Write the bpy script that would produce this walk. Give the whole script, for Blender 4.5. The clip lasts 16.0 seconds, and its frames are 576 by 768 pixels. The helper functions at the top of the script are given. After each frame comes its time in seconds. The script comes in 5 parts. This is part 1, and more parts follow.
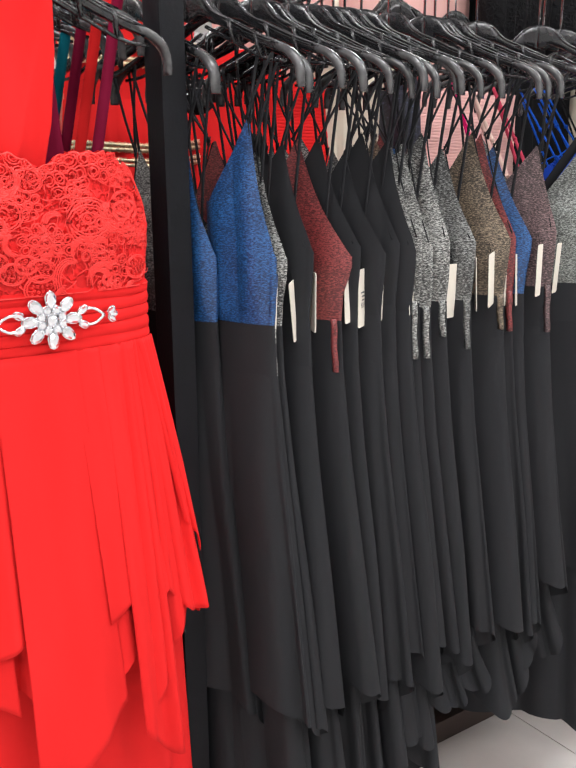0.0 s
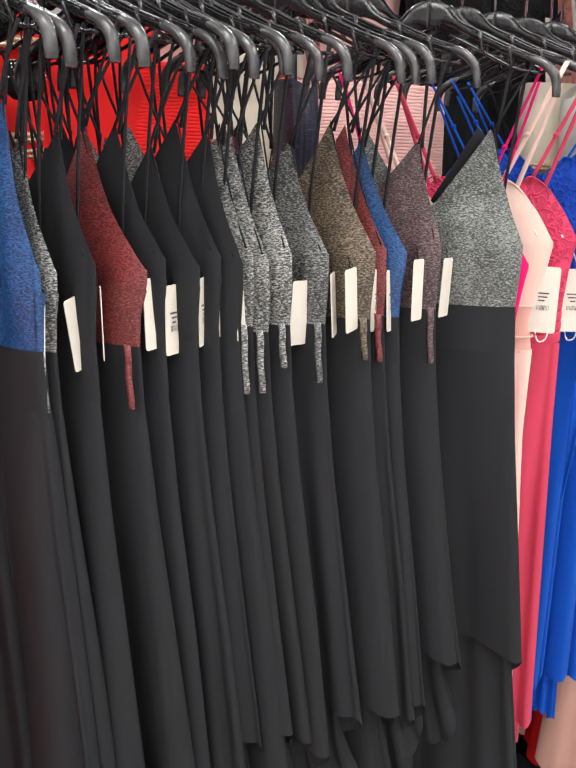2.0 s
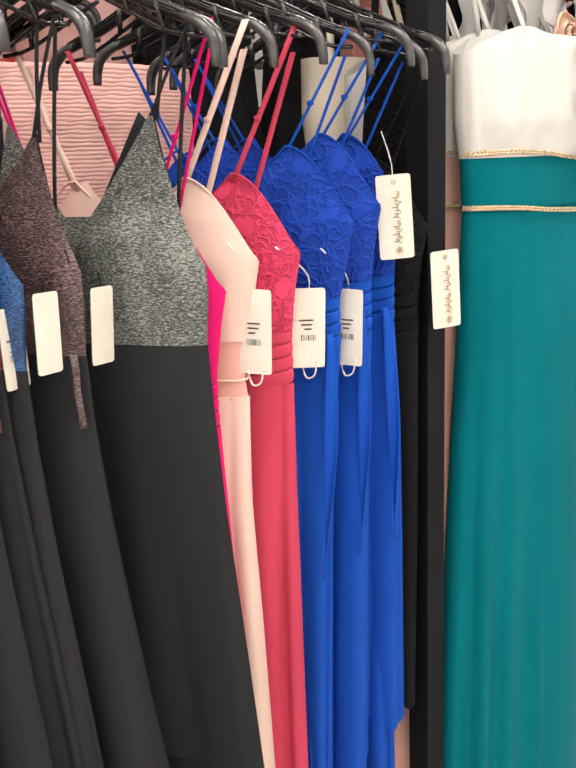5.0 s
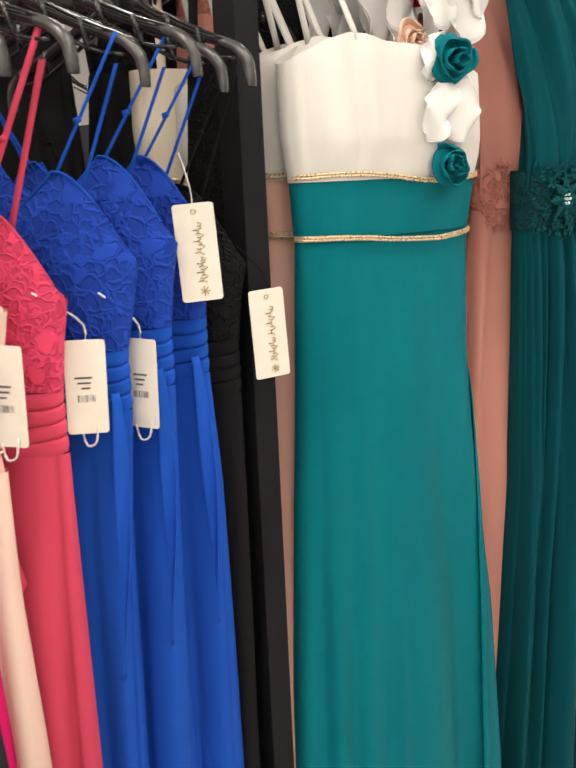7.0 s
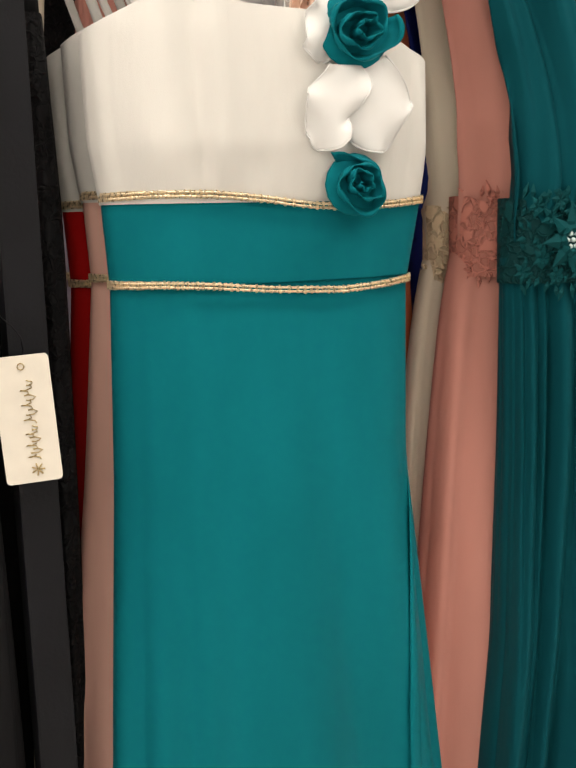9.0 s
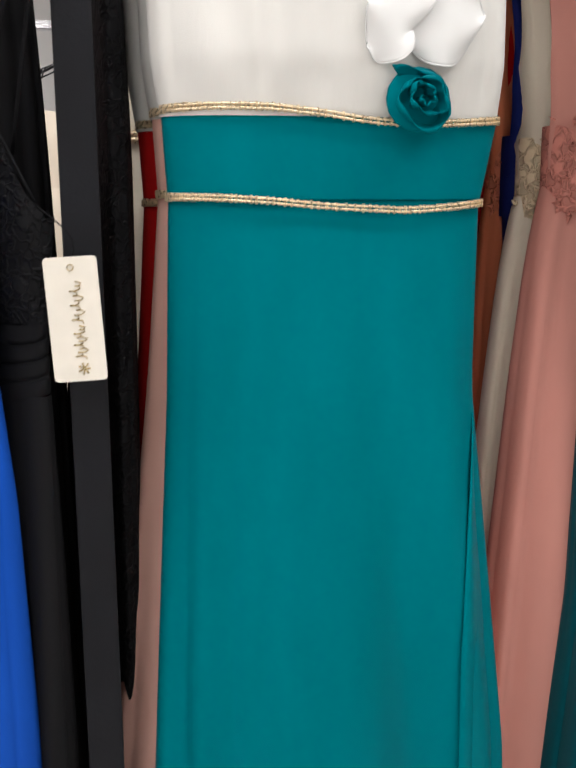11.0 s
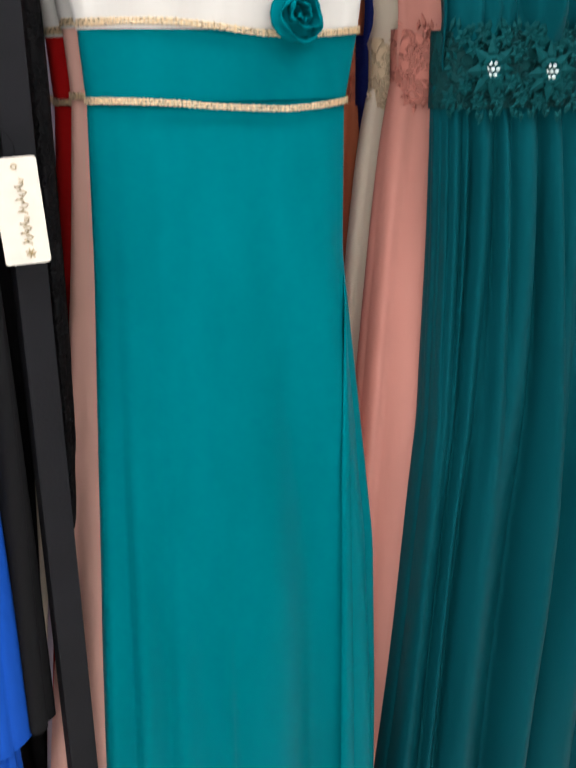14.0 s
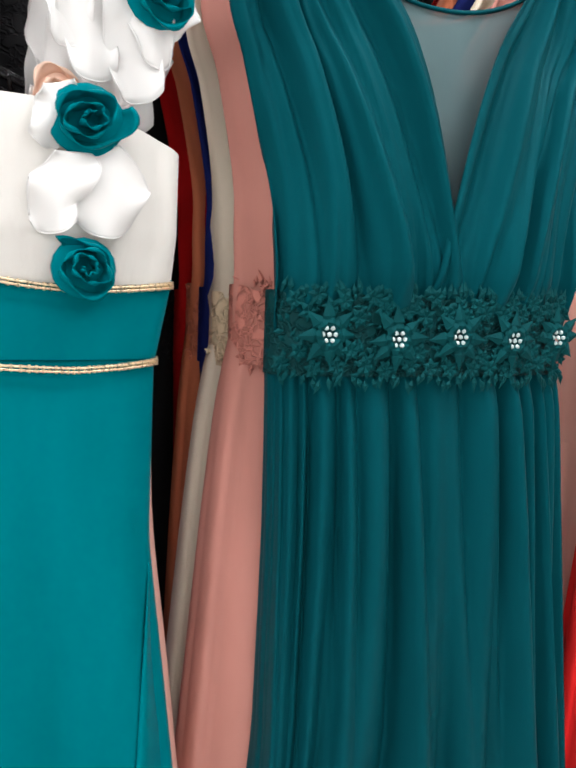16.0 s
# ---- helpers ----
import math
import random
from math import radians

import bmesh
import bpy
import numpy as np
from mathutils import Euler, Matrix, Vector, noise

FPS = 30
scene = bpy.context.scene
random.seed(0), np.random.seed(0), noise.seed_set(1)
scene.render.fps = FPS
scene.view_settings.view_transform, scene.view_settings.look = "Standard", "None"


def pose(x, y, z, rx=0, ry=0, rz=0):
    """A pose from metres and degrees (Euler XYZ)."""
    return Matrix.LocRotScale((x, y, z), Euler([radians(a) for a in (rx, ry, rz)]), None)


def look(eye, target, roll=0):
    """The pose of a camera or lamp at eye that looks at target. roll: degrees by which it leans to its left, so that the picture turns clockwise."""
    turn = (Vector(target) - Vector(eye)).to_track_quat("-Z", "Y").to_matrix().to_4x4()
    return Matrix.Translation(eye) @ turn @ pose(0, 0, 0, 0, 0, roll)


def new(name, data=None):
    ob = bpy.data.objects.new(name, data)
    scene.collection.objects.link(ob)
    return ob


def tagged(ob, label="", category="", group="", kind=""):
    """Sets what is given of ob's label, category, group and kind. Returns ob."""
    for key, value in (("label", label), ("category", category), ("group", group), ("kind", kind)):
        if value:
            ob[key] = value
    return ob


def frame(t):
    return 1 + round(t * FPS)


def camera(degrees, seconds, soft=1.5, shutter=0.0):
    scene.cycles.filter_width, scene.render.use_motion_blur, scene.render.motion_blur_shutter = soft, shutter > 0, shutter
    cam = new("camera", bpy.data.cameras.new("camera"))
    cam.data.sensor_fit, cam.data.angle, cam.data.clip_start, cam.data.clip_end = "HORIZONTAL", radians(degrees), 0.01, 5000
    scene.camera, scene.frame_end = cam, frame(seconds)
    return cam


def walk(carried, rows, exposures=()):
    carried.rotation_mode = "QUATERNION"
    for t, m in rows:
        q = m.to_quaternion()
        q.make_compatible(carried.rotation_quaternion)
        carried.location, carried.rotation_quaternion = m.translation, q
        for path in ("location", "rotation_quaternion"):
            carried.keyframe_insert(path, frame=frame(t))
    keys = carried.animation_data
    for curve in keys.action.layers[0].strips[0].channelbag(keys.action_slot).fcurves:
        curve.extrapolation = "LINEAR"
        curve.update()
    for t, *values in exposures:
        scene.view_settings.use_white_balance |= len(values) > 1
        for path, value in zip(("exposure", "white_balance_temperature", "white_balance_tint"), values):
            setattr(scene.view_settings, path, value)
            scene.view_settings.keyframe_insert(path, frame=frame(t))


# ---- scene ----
cam = camera(35.5, 16.0, 1.9, 0.3)
PATH = [
    (0, (-0.7, -1.109, 1.445), (0.403, 0.485, 0.954), -0.5),
    (0.5, (-0.622, -1.089, 1.441), (0.46, 0.522, 0.956), -0.8),
    (1, (-0.47, -1.073, 1.44), (0.588, 0.556, 0.968), 0.2),
    (1.5, (-0.343, -1.085, 1.432), (0.701, 0.556, 0.966), 0.8),
    (2, (-0.292, -1.088, 1.425), (0.726, 0.567, 0.952), 0.3),
    (2.5, (-0.256, -1.083, 1.426), (0.721, 0.586, 0.916), -1.0),
    (3, (-0.172, -1.057, 1.425), (0.856, 0.581, 0.912), -0.8),
    (3.5, (-0.039, -0.987, 1.442), (1.076, 0.588, 0.918), -0.1),
    (6, (0.37, -1.051, 1.407), (1.397, 0.603, 0.95), -3.3),
    (6.5, (0.433, -1.057, 1.411), (1.471, 0.59, 0.954), -3.7),
    (7, (0.524, -0.972, 1.422), (1.674, 0.602, 0.975), -2.6),
    (7.5, (0.657, -0.93, 1.431), (1.821, 0.636, 0.992), -3.2),
    (8, (0.83, -0.895, 1.42), (1.923, 0.725, 0.996), -2.8),
    (10.5, (1.217, -0.814, 1.351), (1.677, 1.107, 1.038), -0.3),
    (11, (1.196, -0.883, 1.322), (1.651, 1.028, 0.946), -0.3),
    (11.5, (1.113, -0.978, 1.286), (1.72, 0.883, 0.879), -0.6),
    (12, (1.058, -1.033, 1.298), (1.736, 0.752, 0.706), -0.5),
    (12.5, (1.064, -1.072, 1.282), (1.764, 0.662, 0.573), 0.5),
    (13, (1.141, -1.117, 1.223), (1.745, 0.653, 0.515), 0.7),
    (13.5, (1.062, -1.089, 1.273), (1.762, 0.646, 0.566), -1.0),
    (14, (1.054, -1.055, 1.368), (1.826, 0.669, 0.709), -0.7),
    (14.5, (1.053, -1.052, 1.422), (1.828, 0.748, 1.023), -0.7),
    (15, (1.117, -1.044, 1.453), (1.875, 0.779, 1.131), -0.2),
    (15.5, (1.255, -1.012, 1.421), (2.041, 0.814, 1.201), 1.8),
    (16, (1.332, -0.944, 1.415), (2.185, 0.854, 1.209), 2.2),
]
walk(cam, [(t, look(eye, target, roll)) for t, eye, target, roll in PATH],
     [(0, 0, 6250, 10), (2.5, 0.1, 6350, 10), (3.5, 0.05, 6350, 10), (6, 0.1, 7200, 10), (7.5, -0.2, 7200, 10), (8, -0.2, 7500, 10), (10.5, -0.55, 6500, 10), (11, -0.25, 6350, 10), (11.5, 0.0, 6300, 10), (12, 0.36, 6300, 10), (12.5, 0.1, 6300, 10), (13, -0.25, 6300, 10), (14, 0.1, 6300, 10), (14.5, 0.02, 6350, 10), (15, -0.27, 6350, 10), (15.5, -0.3, 6300, 10), (16, -0.02, 6250, 10)])

# ---------- light ----------
world = bpy.data.worlds.new("world")
scene.world = world
world.use_nodes = True
world.node_tree.nodes["Background"].inputs[0].default_value = (1.0, 0.97, 0.93, 1)
world.node_tree.nodes["Background"].inputs[1].default_value = 0.02


def ceiling_lamp(x, y, w, d, power, z=2.96):
    data = bpy.data.lights.new("ceiling_lamp", "AREA")
    data.shape, data.size, data.size_y, data.energy = "RECTANGLE", w, d, power
    data.color = (1.0, 0.97, 0.945)
    ob = new("ceiling_lamp", data)
    ob.matrix_world = pose(x, y, z, 0, 0, 0)
    return ob


for lx in (-1.6, 0.4, 2.4):
    ceiling_lamp(lx, -0.6, 1.2, 0.3, 25)
    # the row at y -2.0 is an added, unseen fill that brightens the gowns' fronts
    ceiling_lamp(lx, -2.0, 1.2, 0.3, 25)
    ceiling_lamp(lx, 1.5, 1.2, 0.3, 34)


# ---------- materials ----------
def nodes_of(name, rough=0.6, metal=0.0):
    m = bpy.data.materials.new(name)
    m.use_nodes = True
    n, l = m.node_tree.nodes, m.node_tree.links
    b = n["Principled BSDF"]
    b.inputs["Roughness"].default_value = rough
    b.inputs["Metallic"].default_value = metal
    return m, n, l, b


def rgb(c, k=1.0):
    return (min(c[0] * k, 1), min(c[1] * k, 1), min(c[2] * k, 1), 1)


def coords(n, l, scale=(1, 1, 1)):
    tc, mp = n.new("ShaderNodeTexCoord"), n.new("ShaderNodeMapping")
    mp.inputs["Scale"].default_value = scale
    l.new(tc.outputs["Object"], mp.inputs["Vector"])
    return mp.outputs["Vector"]


def noise_tex(n, l, vec, scale, detail=3.0, rough=0.55):
    t = n.new("ShaderNodeTexNoise")
    t.inputs["Scale"].default_value, t.inputs["Detail"].default_value, t.inputs["Roughness"].default_value = scale, detail, rough
    l.new(vec, t.inputs["Vector"])
    return t.outputs["Fac"]


def ramp(n, l, fac, stops):
    r = n.new("ShaderNodeValToRGB")
    while len(r.color_ramp.elements) < len(stops):
        r.color_ramp.elements.new(0.5)
    for e, (p, c) in zip(r.color_ramp.elements, stops):
        e.position, e.color = p, c
    l.new(fac, r.inputs["Fac"])
    return r.outputs["Color"]


def bump(n, l, b, height, strength, distance):
    u = n.new("ShaderNodeBump")
    u.inputs["Strength"].default_value, u.inputs["Distance"].default_value = strength, distance
    l.new(height, u.inputs["Height"])
    l.new(u.outputs["Normal"], b.inputs["Normal"])


def fabric(name, c, rough=0.7, sheen=0.05, weave=900.0, crease=0.5, sheer=0.0):
    """Woven cloth: two scales of tone, a fine weave and soft creases in the relief."""
    m, n, l, b = nodes_of(name, rough)
    v = coords(n, l)
    stretched = coords(n, l, (1, 1, 0.25))
    big = noise_tex(n, l, stretched, 9.0, 3)
    l.new(ramp(n, l, big, [(0.25, rgb(c, 0.86)), (0.75, rgb(c, 1.1))]), b.inputs["Base Color"])
    fine = noise_tex(n, l, v, weave, 1)
    soft = noise_tex(n, l, stretched, 26.0, 3)
    add = n.new("ShaderNodeMath")
    add.operation = "MULTIPLY_ADD"
    add.inputs[1].default_value = 0.06
    l.new(fine, add.inputs[0])
    l.new(soft, add.inputs[2])
    bump(n, l, b, add.outputs[0], 0.5 * crease, 0.006)
    b.inputs["Specular IOR Level"].default_value = 0.12
    if max(c) > 0.03:
        b.inputs["Specular Tint"].default_value = rgb([v / max(c) for v in c])
    b.inputs["Sheen Weight"].default_value = sheen
    b.inputs["Sheen Roughness"].default_value = 0.4
    b.inputs["Sheen Tint"].default_value = rgb(c, 1.6)
    if sheer:
        b.inputs["Alpha"].default_value = 1 - sheer
    return m


def glitter(name, dark, light, amount=0.5, scale=560.0):
    """Knit shot through with metal thread: speckles of light on a darker ground."""
    m, n, l, b = nodes_of(name, 0.45)
    v = coords(n, l, (0.42, 0.42, 1.25))
    f = noise_tex(n, l, v, scale, 2, 0.7)
    g = noise_tex(n, l, coords(n, l), 14.0, 2)
    mix = n.new("ShaderNodeMath")
    mix.operation = "MULTIPLY_ADD"
    mix.inputs[1].default_value = 0.25
    l.new(g, mix.inputs[0])
    l.new(f, mix.inputs[2])
    lo = 0.54 + (0.5 - amount) * 0.34
    l.new(ramp(n, l, mix.outputs[0], [(lo - 0.03, rgb(dark)), (lo + 0.10, rgb([(a + b) * 0.36 for a, b in zip(dark, light)])), (lo + 0.20, rgb(light, 1.15))]), b.inputs["Base Color"])
    bump(n, l, b, f, 0.5, 0.0012)
    b.inputs["Specular IOR Level"].default_value = 0.6
    return m


def lace_cloth(name, c, scale=70.0, depth=0.003):
    """Heavy lace: raised threads over a deeper ground of the same colour."""
    m, n, l, b = nodes_of(name, 0.65)
    v = coords(n, l)
    wob = n.new("ShaderNodeTexNoise")
    wob.inputs["Scale"].default_value = 45
    l.new(v, wob.inputs["Vector"])
    mixv = n.new("ShaderNodeMix")
    mixv.data_type = "VECTOR"
    mixv.inputs[0].default_value = 0.03
    l.new(v, mixv.inputs[4])
    l.new(wob.outputs["Color"], mixv.inputs[5])
    vo = n.new("ShaderNodeTexVoronoi")
    vo.feature = "DISTANCE_TO_EDGE"
    vo.inputs["Scale"].default_value = scale
    l.new(mixv.outputs[1], vo.inputs["Vector"])
    fl = n.new("ShaderNodeTexVoronoi")
    fl.inputs["Scale"].default_value = scale * 0.42
    l.new(mixv.outputs[1], fl.inputs["Vector"])
    r1 = ramp(n, l, vo.outputs["Distance"], [(0.03, (1, 1, 1, 1)), (0.16, (0, 0, 0, 1))])
    r2 = ramp(n, l, fl.outputs["Distance"], [(0.30, (1, 1, 1, 1)), (0.42, (0, 0, 0, 1))])
    mx = n.new("ShaderNodeMix")
    mx.data_type, mx.blend_type = "RGBA", "LIGHTEN"
    mx.inputs[0].default_value = 1
    l.new(r1, mx.inputs[6])
    l.new(r2, mx.inputs[7])
    l.new(ramp(n, l, mx.outputs[2], [(0.0, rgb(c, 0.84)), (1.0, rgb(c, 1.14))]), b.inputs["Base Color"])
    bump(n, l, b, mx.outputs[2], 0.8, depth)
    b.inputs["Specular IOR Level"].default_value = 0.12
    return m


def plain(name, c, rough=0.5, metal=0.0, wear=0.12, scale=30.0, relief=0.15, shine=0.5):
    m, n, l, b = nodes_of(name, rough, metal)
    b.inputs["Specular IOR Level"].default_value = shine
    v = coords(n, l)
    f = noise_tex(n, l, v, scale, 4)
    l.new(ramp(n, l, f, [(0.3, rgb(c, 1 - wear)), (0.7, rgb(c, 1 + wear))]), b.inputs["Base Color"])
    fine = noise_tex(n, l, v, scale * 18, 2)
    rr = n.new("ShaderNodeMapRange")
    rr.inputs[3].default_value, rr.inputs[4].default_value = max(rough - 0.08, 0.02), min(rough + 0.1, 1)
    l.new(f, rr.inputs[0])
    l.new(rr.outputs[0], b.inputs["Roughness"])
    bump(n, l, b, fine, relief, 0.0008)
    return m


RED, TEAL, GREEN = (0.74, 0.024, 0.024), (0.0, 0.150, 0.182), (0.0026, 0.060, 0.075)
M = {
    "red": fabric("red_chiffon", RED, 0.75, 0.05),
    "red_lace": lace_cloth("red_lace", RED, 60, 0.004),
    "red_cord": plain("red_cord", (0.92, 0.035, 0.03), 0.6),
    "red_deep": fabric("red_deep", (0.42, 0.010, 0.010), 0.75),
    "teal": fabric("teal_crepe", TEAL, 0.5, 0.0, crease=0.25),
    "green": fabric("bottle_green_chiffon", GREEN, 0.5, 0.0, crease=0.6),
    "green_lace": lace_cloth("green_lace", (0.002, 0.045, 0.049), 90, 0.003),
    "green_leaf": plain("green_lace_leaf", (0.0012, 0.052, 0.058), 0.7, 0.0, 0.12, 30.0, 0.15, 0.08),
    "white": fabric("white_chiffon", (0.68, 0.665, 0.63), 0.7, 0.05, crease=0.9),
    "organza": fabric("white_organza", (0.92, 0.915, 0.90), 0.6, 0.05, crease=0.15, sheer=0.3),
    "mesh": fabric("sheer_mesh", (0.11, 0.17, 0.18), 0.7, 0.05, sheer=0.12),
    "blush": fabric("blush_crepe", (0.72, 0.42, 0.35), 0.65),
    "pale": fabric("pale_blush_crepe", (0.80, 0.58, 0.50), 0.65),
    "coral": fabric("coral_crepe", (0.60, 0.066, 0.120), 0.6),
    "coral_lace": lace_cloth("coral_lace", (0.68, 0.058, 0.135), 75, 0.0025),
    "magenta": fabric("magenta_crepe", (0.72, 0.015, 0.16), 0.6),
    "royal": fabric("royal_blue_crepe", (0.012, 0.082, 0.46), 0.55, 0.05),
    "royal_lace": lace_cloth("royal_blue_lace", (0.011, 0.056, 0.40), 60, 0.0025),
    "black": fabric("black_crepe", (0.0222, 0.0228, 0.0255), 0.75, 0.05, crease=0.3),
    "jet": fabric("jet_black_chiffon", (0.008, 0.008, 0.009), 0.85, 0.0, crease=0.4),
    "black_lace": lace_cloth("black_lace", (0.007, 0.007, 0.008), 80, 0.003),
    "navy": fabric("navy_chiffon", (0.010, 0.016, 0.10), 0.7),
    "rust": fabric("terracotta_chiffon", (0.55, 0.17, 0.085), 0.7),
    "rust_lace": lace_cloth("terracotta_lace", (0.50, 0.16, 0.09), 90),
    "cream": fabric("cream_chiffon", (0.72, 0.64, 0.52), 0.7),
    "cream_lace": lace_cloth("cream_lace", (0.62, 0.50, 0.34), 90),
    "rose": fabric("dusty_rose_chiffon", (0.60, 0.27, 0.225), 0.7),
    "rose_lace": lace_cloth("dusty_rose_lace", (0.52, 0.20, 0.16), 90),
    "lilac": fabric("lilac_crepe", (0.45, 0.40, 0.50), 0.65),
    "maroon": fabric("burgundy_chiffon", (0.16, 0.008, 0.030), 0.7),
    "petrol": fabric("petrol_chiffon", (0.006, 0.09, 0.12), 0.7),
    "pink": fabric("pink_chiffon", (0.80, 0.47, 0.43), 0.7),
    "gl_blue": glitter("blue_glitter_knit", (0.004, 0.022, 0.085), (0.022, 0.105, 0.30), 0.55),
    "gl_silver": glitter("silver_glitter_knit", (0.012, 0.012, 0.012), (0.46, 0.47, 0.45), 0.44),
    "gl_grey": glitter("grey_glitter_knit", (0.026, 0.029, 0.027), (0.27, 0.29, 0.27), 0.48),
    "gl_dark": glitter("charcoal_glitter_knit", (0.012, 0.012, 0.013), (0.30, 0.31, 0.30), 0.42),
    "gl_red": glitter("wine_glitter_knit", (0.07, 0.008, 0.010), (0.26, 0.045, 0.045), 0.55),
    "gl_bronze": glitter("bronze_glitter_knit", (0.022, 0.015, 0.010), (0.27, 0.21, 0.145), 0.44),
    "gl_mauve": glitter("mauve_glitter_knit", (0.025, 0.012, 0.014), (0.22, 0.14, 0.145), 0.44),
    "gl_navyseq": glitter("navy_sequins", (0.003, 0.004, 0.016), (0.06, 0.07, 0.15), 0.08, 240),
    "gl_redseq": glitter("red_sequins", (0.35, 0.01, 0.01), (0.9, 0.25, 0.22), 0.4, 180),
    "gold": plain("gold_trim", (0.74, 0.60, 0.40), 0.28, 0.6, 0.3, 300, 0.3),
    "silver": plain("silver_metal", (0.75, 0.75, 0.76), 0.2, 1.0, 0.08),
    "chrome": plain("chrome_wire", (0.7, 0.7, 0.72), 0.18, 1.0, 0.05),
    "plastic": plain("black_plastic", (0.016, 0.016, 0.018), 0.16, 0.0, 0.2, 40, 0.1, 0.6),
    # same black plastic, base lightened to stand for reflections on the hanger ends
    "grip": plain("reflection_grey_plastic", (0.050, 0.050, 0.052), 0.18, 0.0, 0.4, 60, 0.25, 0.7),
    "steel": plain("black_powder_coat", (0.0065, 0.007, 0.0092), 0.6, 0.0, 0.25, 12, 0.4, 0.18),
    "platform": plain("dark_brown_laminate", (0.045, 0.032, 0.028), 0.5, 0.0, 0.2, 8, 0.3, 0.25),
    "card": plain("tag_card", (0.76, 0.71, 0.62), 0.6, 0.0, 0.04, 40, 0.15),
    "ink": plain("tag_ink", (0.08, 0.08, 0.08), 0.7),
    "goldink": plain("gold_ink", (0.50, 0.38, 0.18), 0.45, 0.3),
    "cord": plain("white_cord", (0.75, 0.72, 0.68), 0.6),
    "wall": plain("white_wall_paint", (0.72, 0.71, 0.69), 0.8, 0.0, 0.05, 3, 0.3),
    "ceil": plain("ceiling_paint", (0.8, 0.79, 0.77), 0.85, 0.0, 0.04, 3, 0.3),
    "tile": plain("polished_tile", (0.76, 0.74, 0.71), 0.12, 0.0, 0.07, 5, 0.03),
    "grout": plain("tile_grout", (0.30, 0.29, 0.28), 0.8),
}
M["peach"] = fabric("peach_satin", (0.86, 0.60, 0.47), 0.6)
M["stone"] = plain("cut_rhinestone", (0.86, 0.88, 0.92), 0.05, 0.9, 0.05, 200, 0.0)
M["bead"] = plain("pale_glass_bead", (0.55, 0.68, 0.68), 0.12, 0.3, 0.2, 200)


# ---------- building helpers ----------
def thing(name, label, category, group="", m=None):
    ob = new(name)
    ob.empty_display_size = 0.1
    if m is not None:
        ob.matrix_world = m
    return tagged(ob, label, category, group)


def raw(name, verts, faces, material, parent=None, label="", smooth=True):
    me = bpy.data.meshes.new(name)
    me.from_pydata(np.asarray(verts, float).reshape(-1, 3).tolist(), [], [list(map(int, f)) for f in faces])
    me.materials.append(M[material] if isinstance(material, str) else material)
    if smooth:
        me.polygons.foreach_set("use_smooth", [True] * len(me.polygons))
    me.update()
    ob = new(name, me)
    if parent:
        ob.parent = parent
    if label:
        ob["label"] = label
    return ob


def part(name, bm, material, parent=None, label="", smooth=False):
    me = bpy.data.meshes.new(name)
    bm.to_mesh(me)
    bm.free()
    me.materials.append(M[material])
    if smooth:
        me.polygons.foreach_set("use_smooth", [True] * len(me.polygons))
    ob = new(name, me)
    if parent:
        ob.parent = parent
    if label:
        ob["label"] = label
    return ob


def grid_faces(nv, nu, closed, base=0):
    out = []
    for j in range(nv - 1):
        for i in range(nu if closed else nu - 1):
            k = (i + 1) % nu
            out.append((base + j * nu + i, base + j * nu + k, base + (j + 1) * nu + k, base + (j + 1) * nu + i))
    return out


def sheet(name, P, material, parent, label="", closed=False, thick=0.0):
    nv, nu = P.shape[:2]
    ob = raw(name, P, grid_faces(nv, nu, closed), material, parent, label)
    if thick:
        s = ob.modifiers.new("cloth", "SOLIDIFY")
        s.thickness, s.offset = thick, 0
    return ob


def tube_data(pts, r, sides=6, flat=1.0, closed=False):
    """Vertices and faces of a round or flattened bar along a line; r may vary."""
    pts = [Vector(p) for p in pts]
    rs = r if isinstance(r, (list, tuple)) else [r] * len(pts)
    vs, up = [], Vector((0, 0, 1))
    for i, p in enumerate(pts):
        a, b = pts[i - 1 if (i or closed) else 0], pts[(i + 1) % len(pts) if (i + 1 < len(pts) or closed) else i]
        d = (b - a).normalized()
        ref = up if abs(d.z) < 0.95 else Vector((0, 1, 0))
        s = d.cross(ref).normalized()
        t = s.cross(d)
        for k in range(sides):
            w = 2 * math.pi * (k + 0.5) / sides
            vs.append(p + s * math.cos(w) * rs[i] * flat + t * math.sin(w) * rs[i])
    fs = grid_faces(len(pts), sides, True)
    if closed:
        o = (len(pts) - 1) * sides
        fs += [(o + k, o + (k + 1) % sides, (k + 1) % sides, k) for k in range(sides)]
    else:
        fs += [tuple(range(sides))[::-1], tuple((len(pts) - 1) * sides + k for k in range(sides))]
    return [tuple(v) for v in vs], fs


def merged(pieces):
    vs, fs = [], []
    for v, f in pieces:
        o = len(vs)
        vs += v
        fs += [tuple(o + i for i in q) for q in f]
    return vs, fs


def tube(name, pts, r, material, parent, label="", sides=6, flat=1.0, closed=False):
    v, f = tube_data(pts, r, sides, flat, closed)
    return raw(name, v, f, material, parent, label)


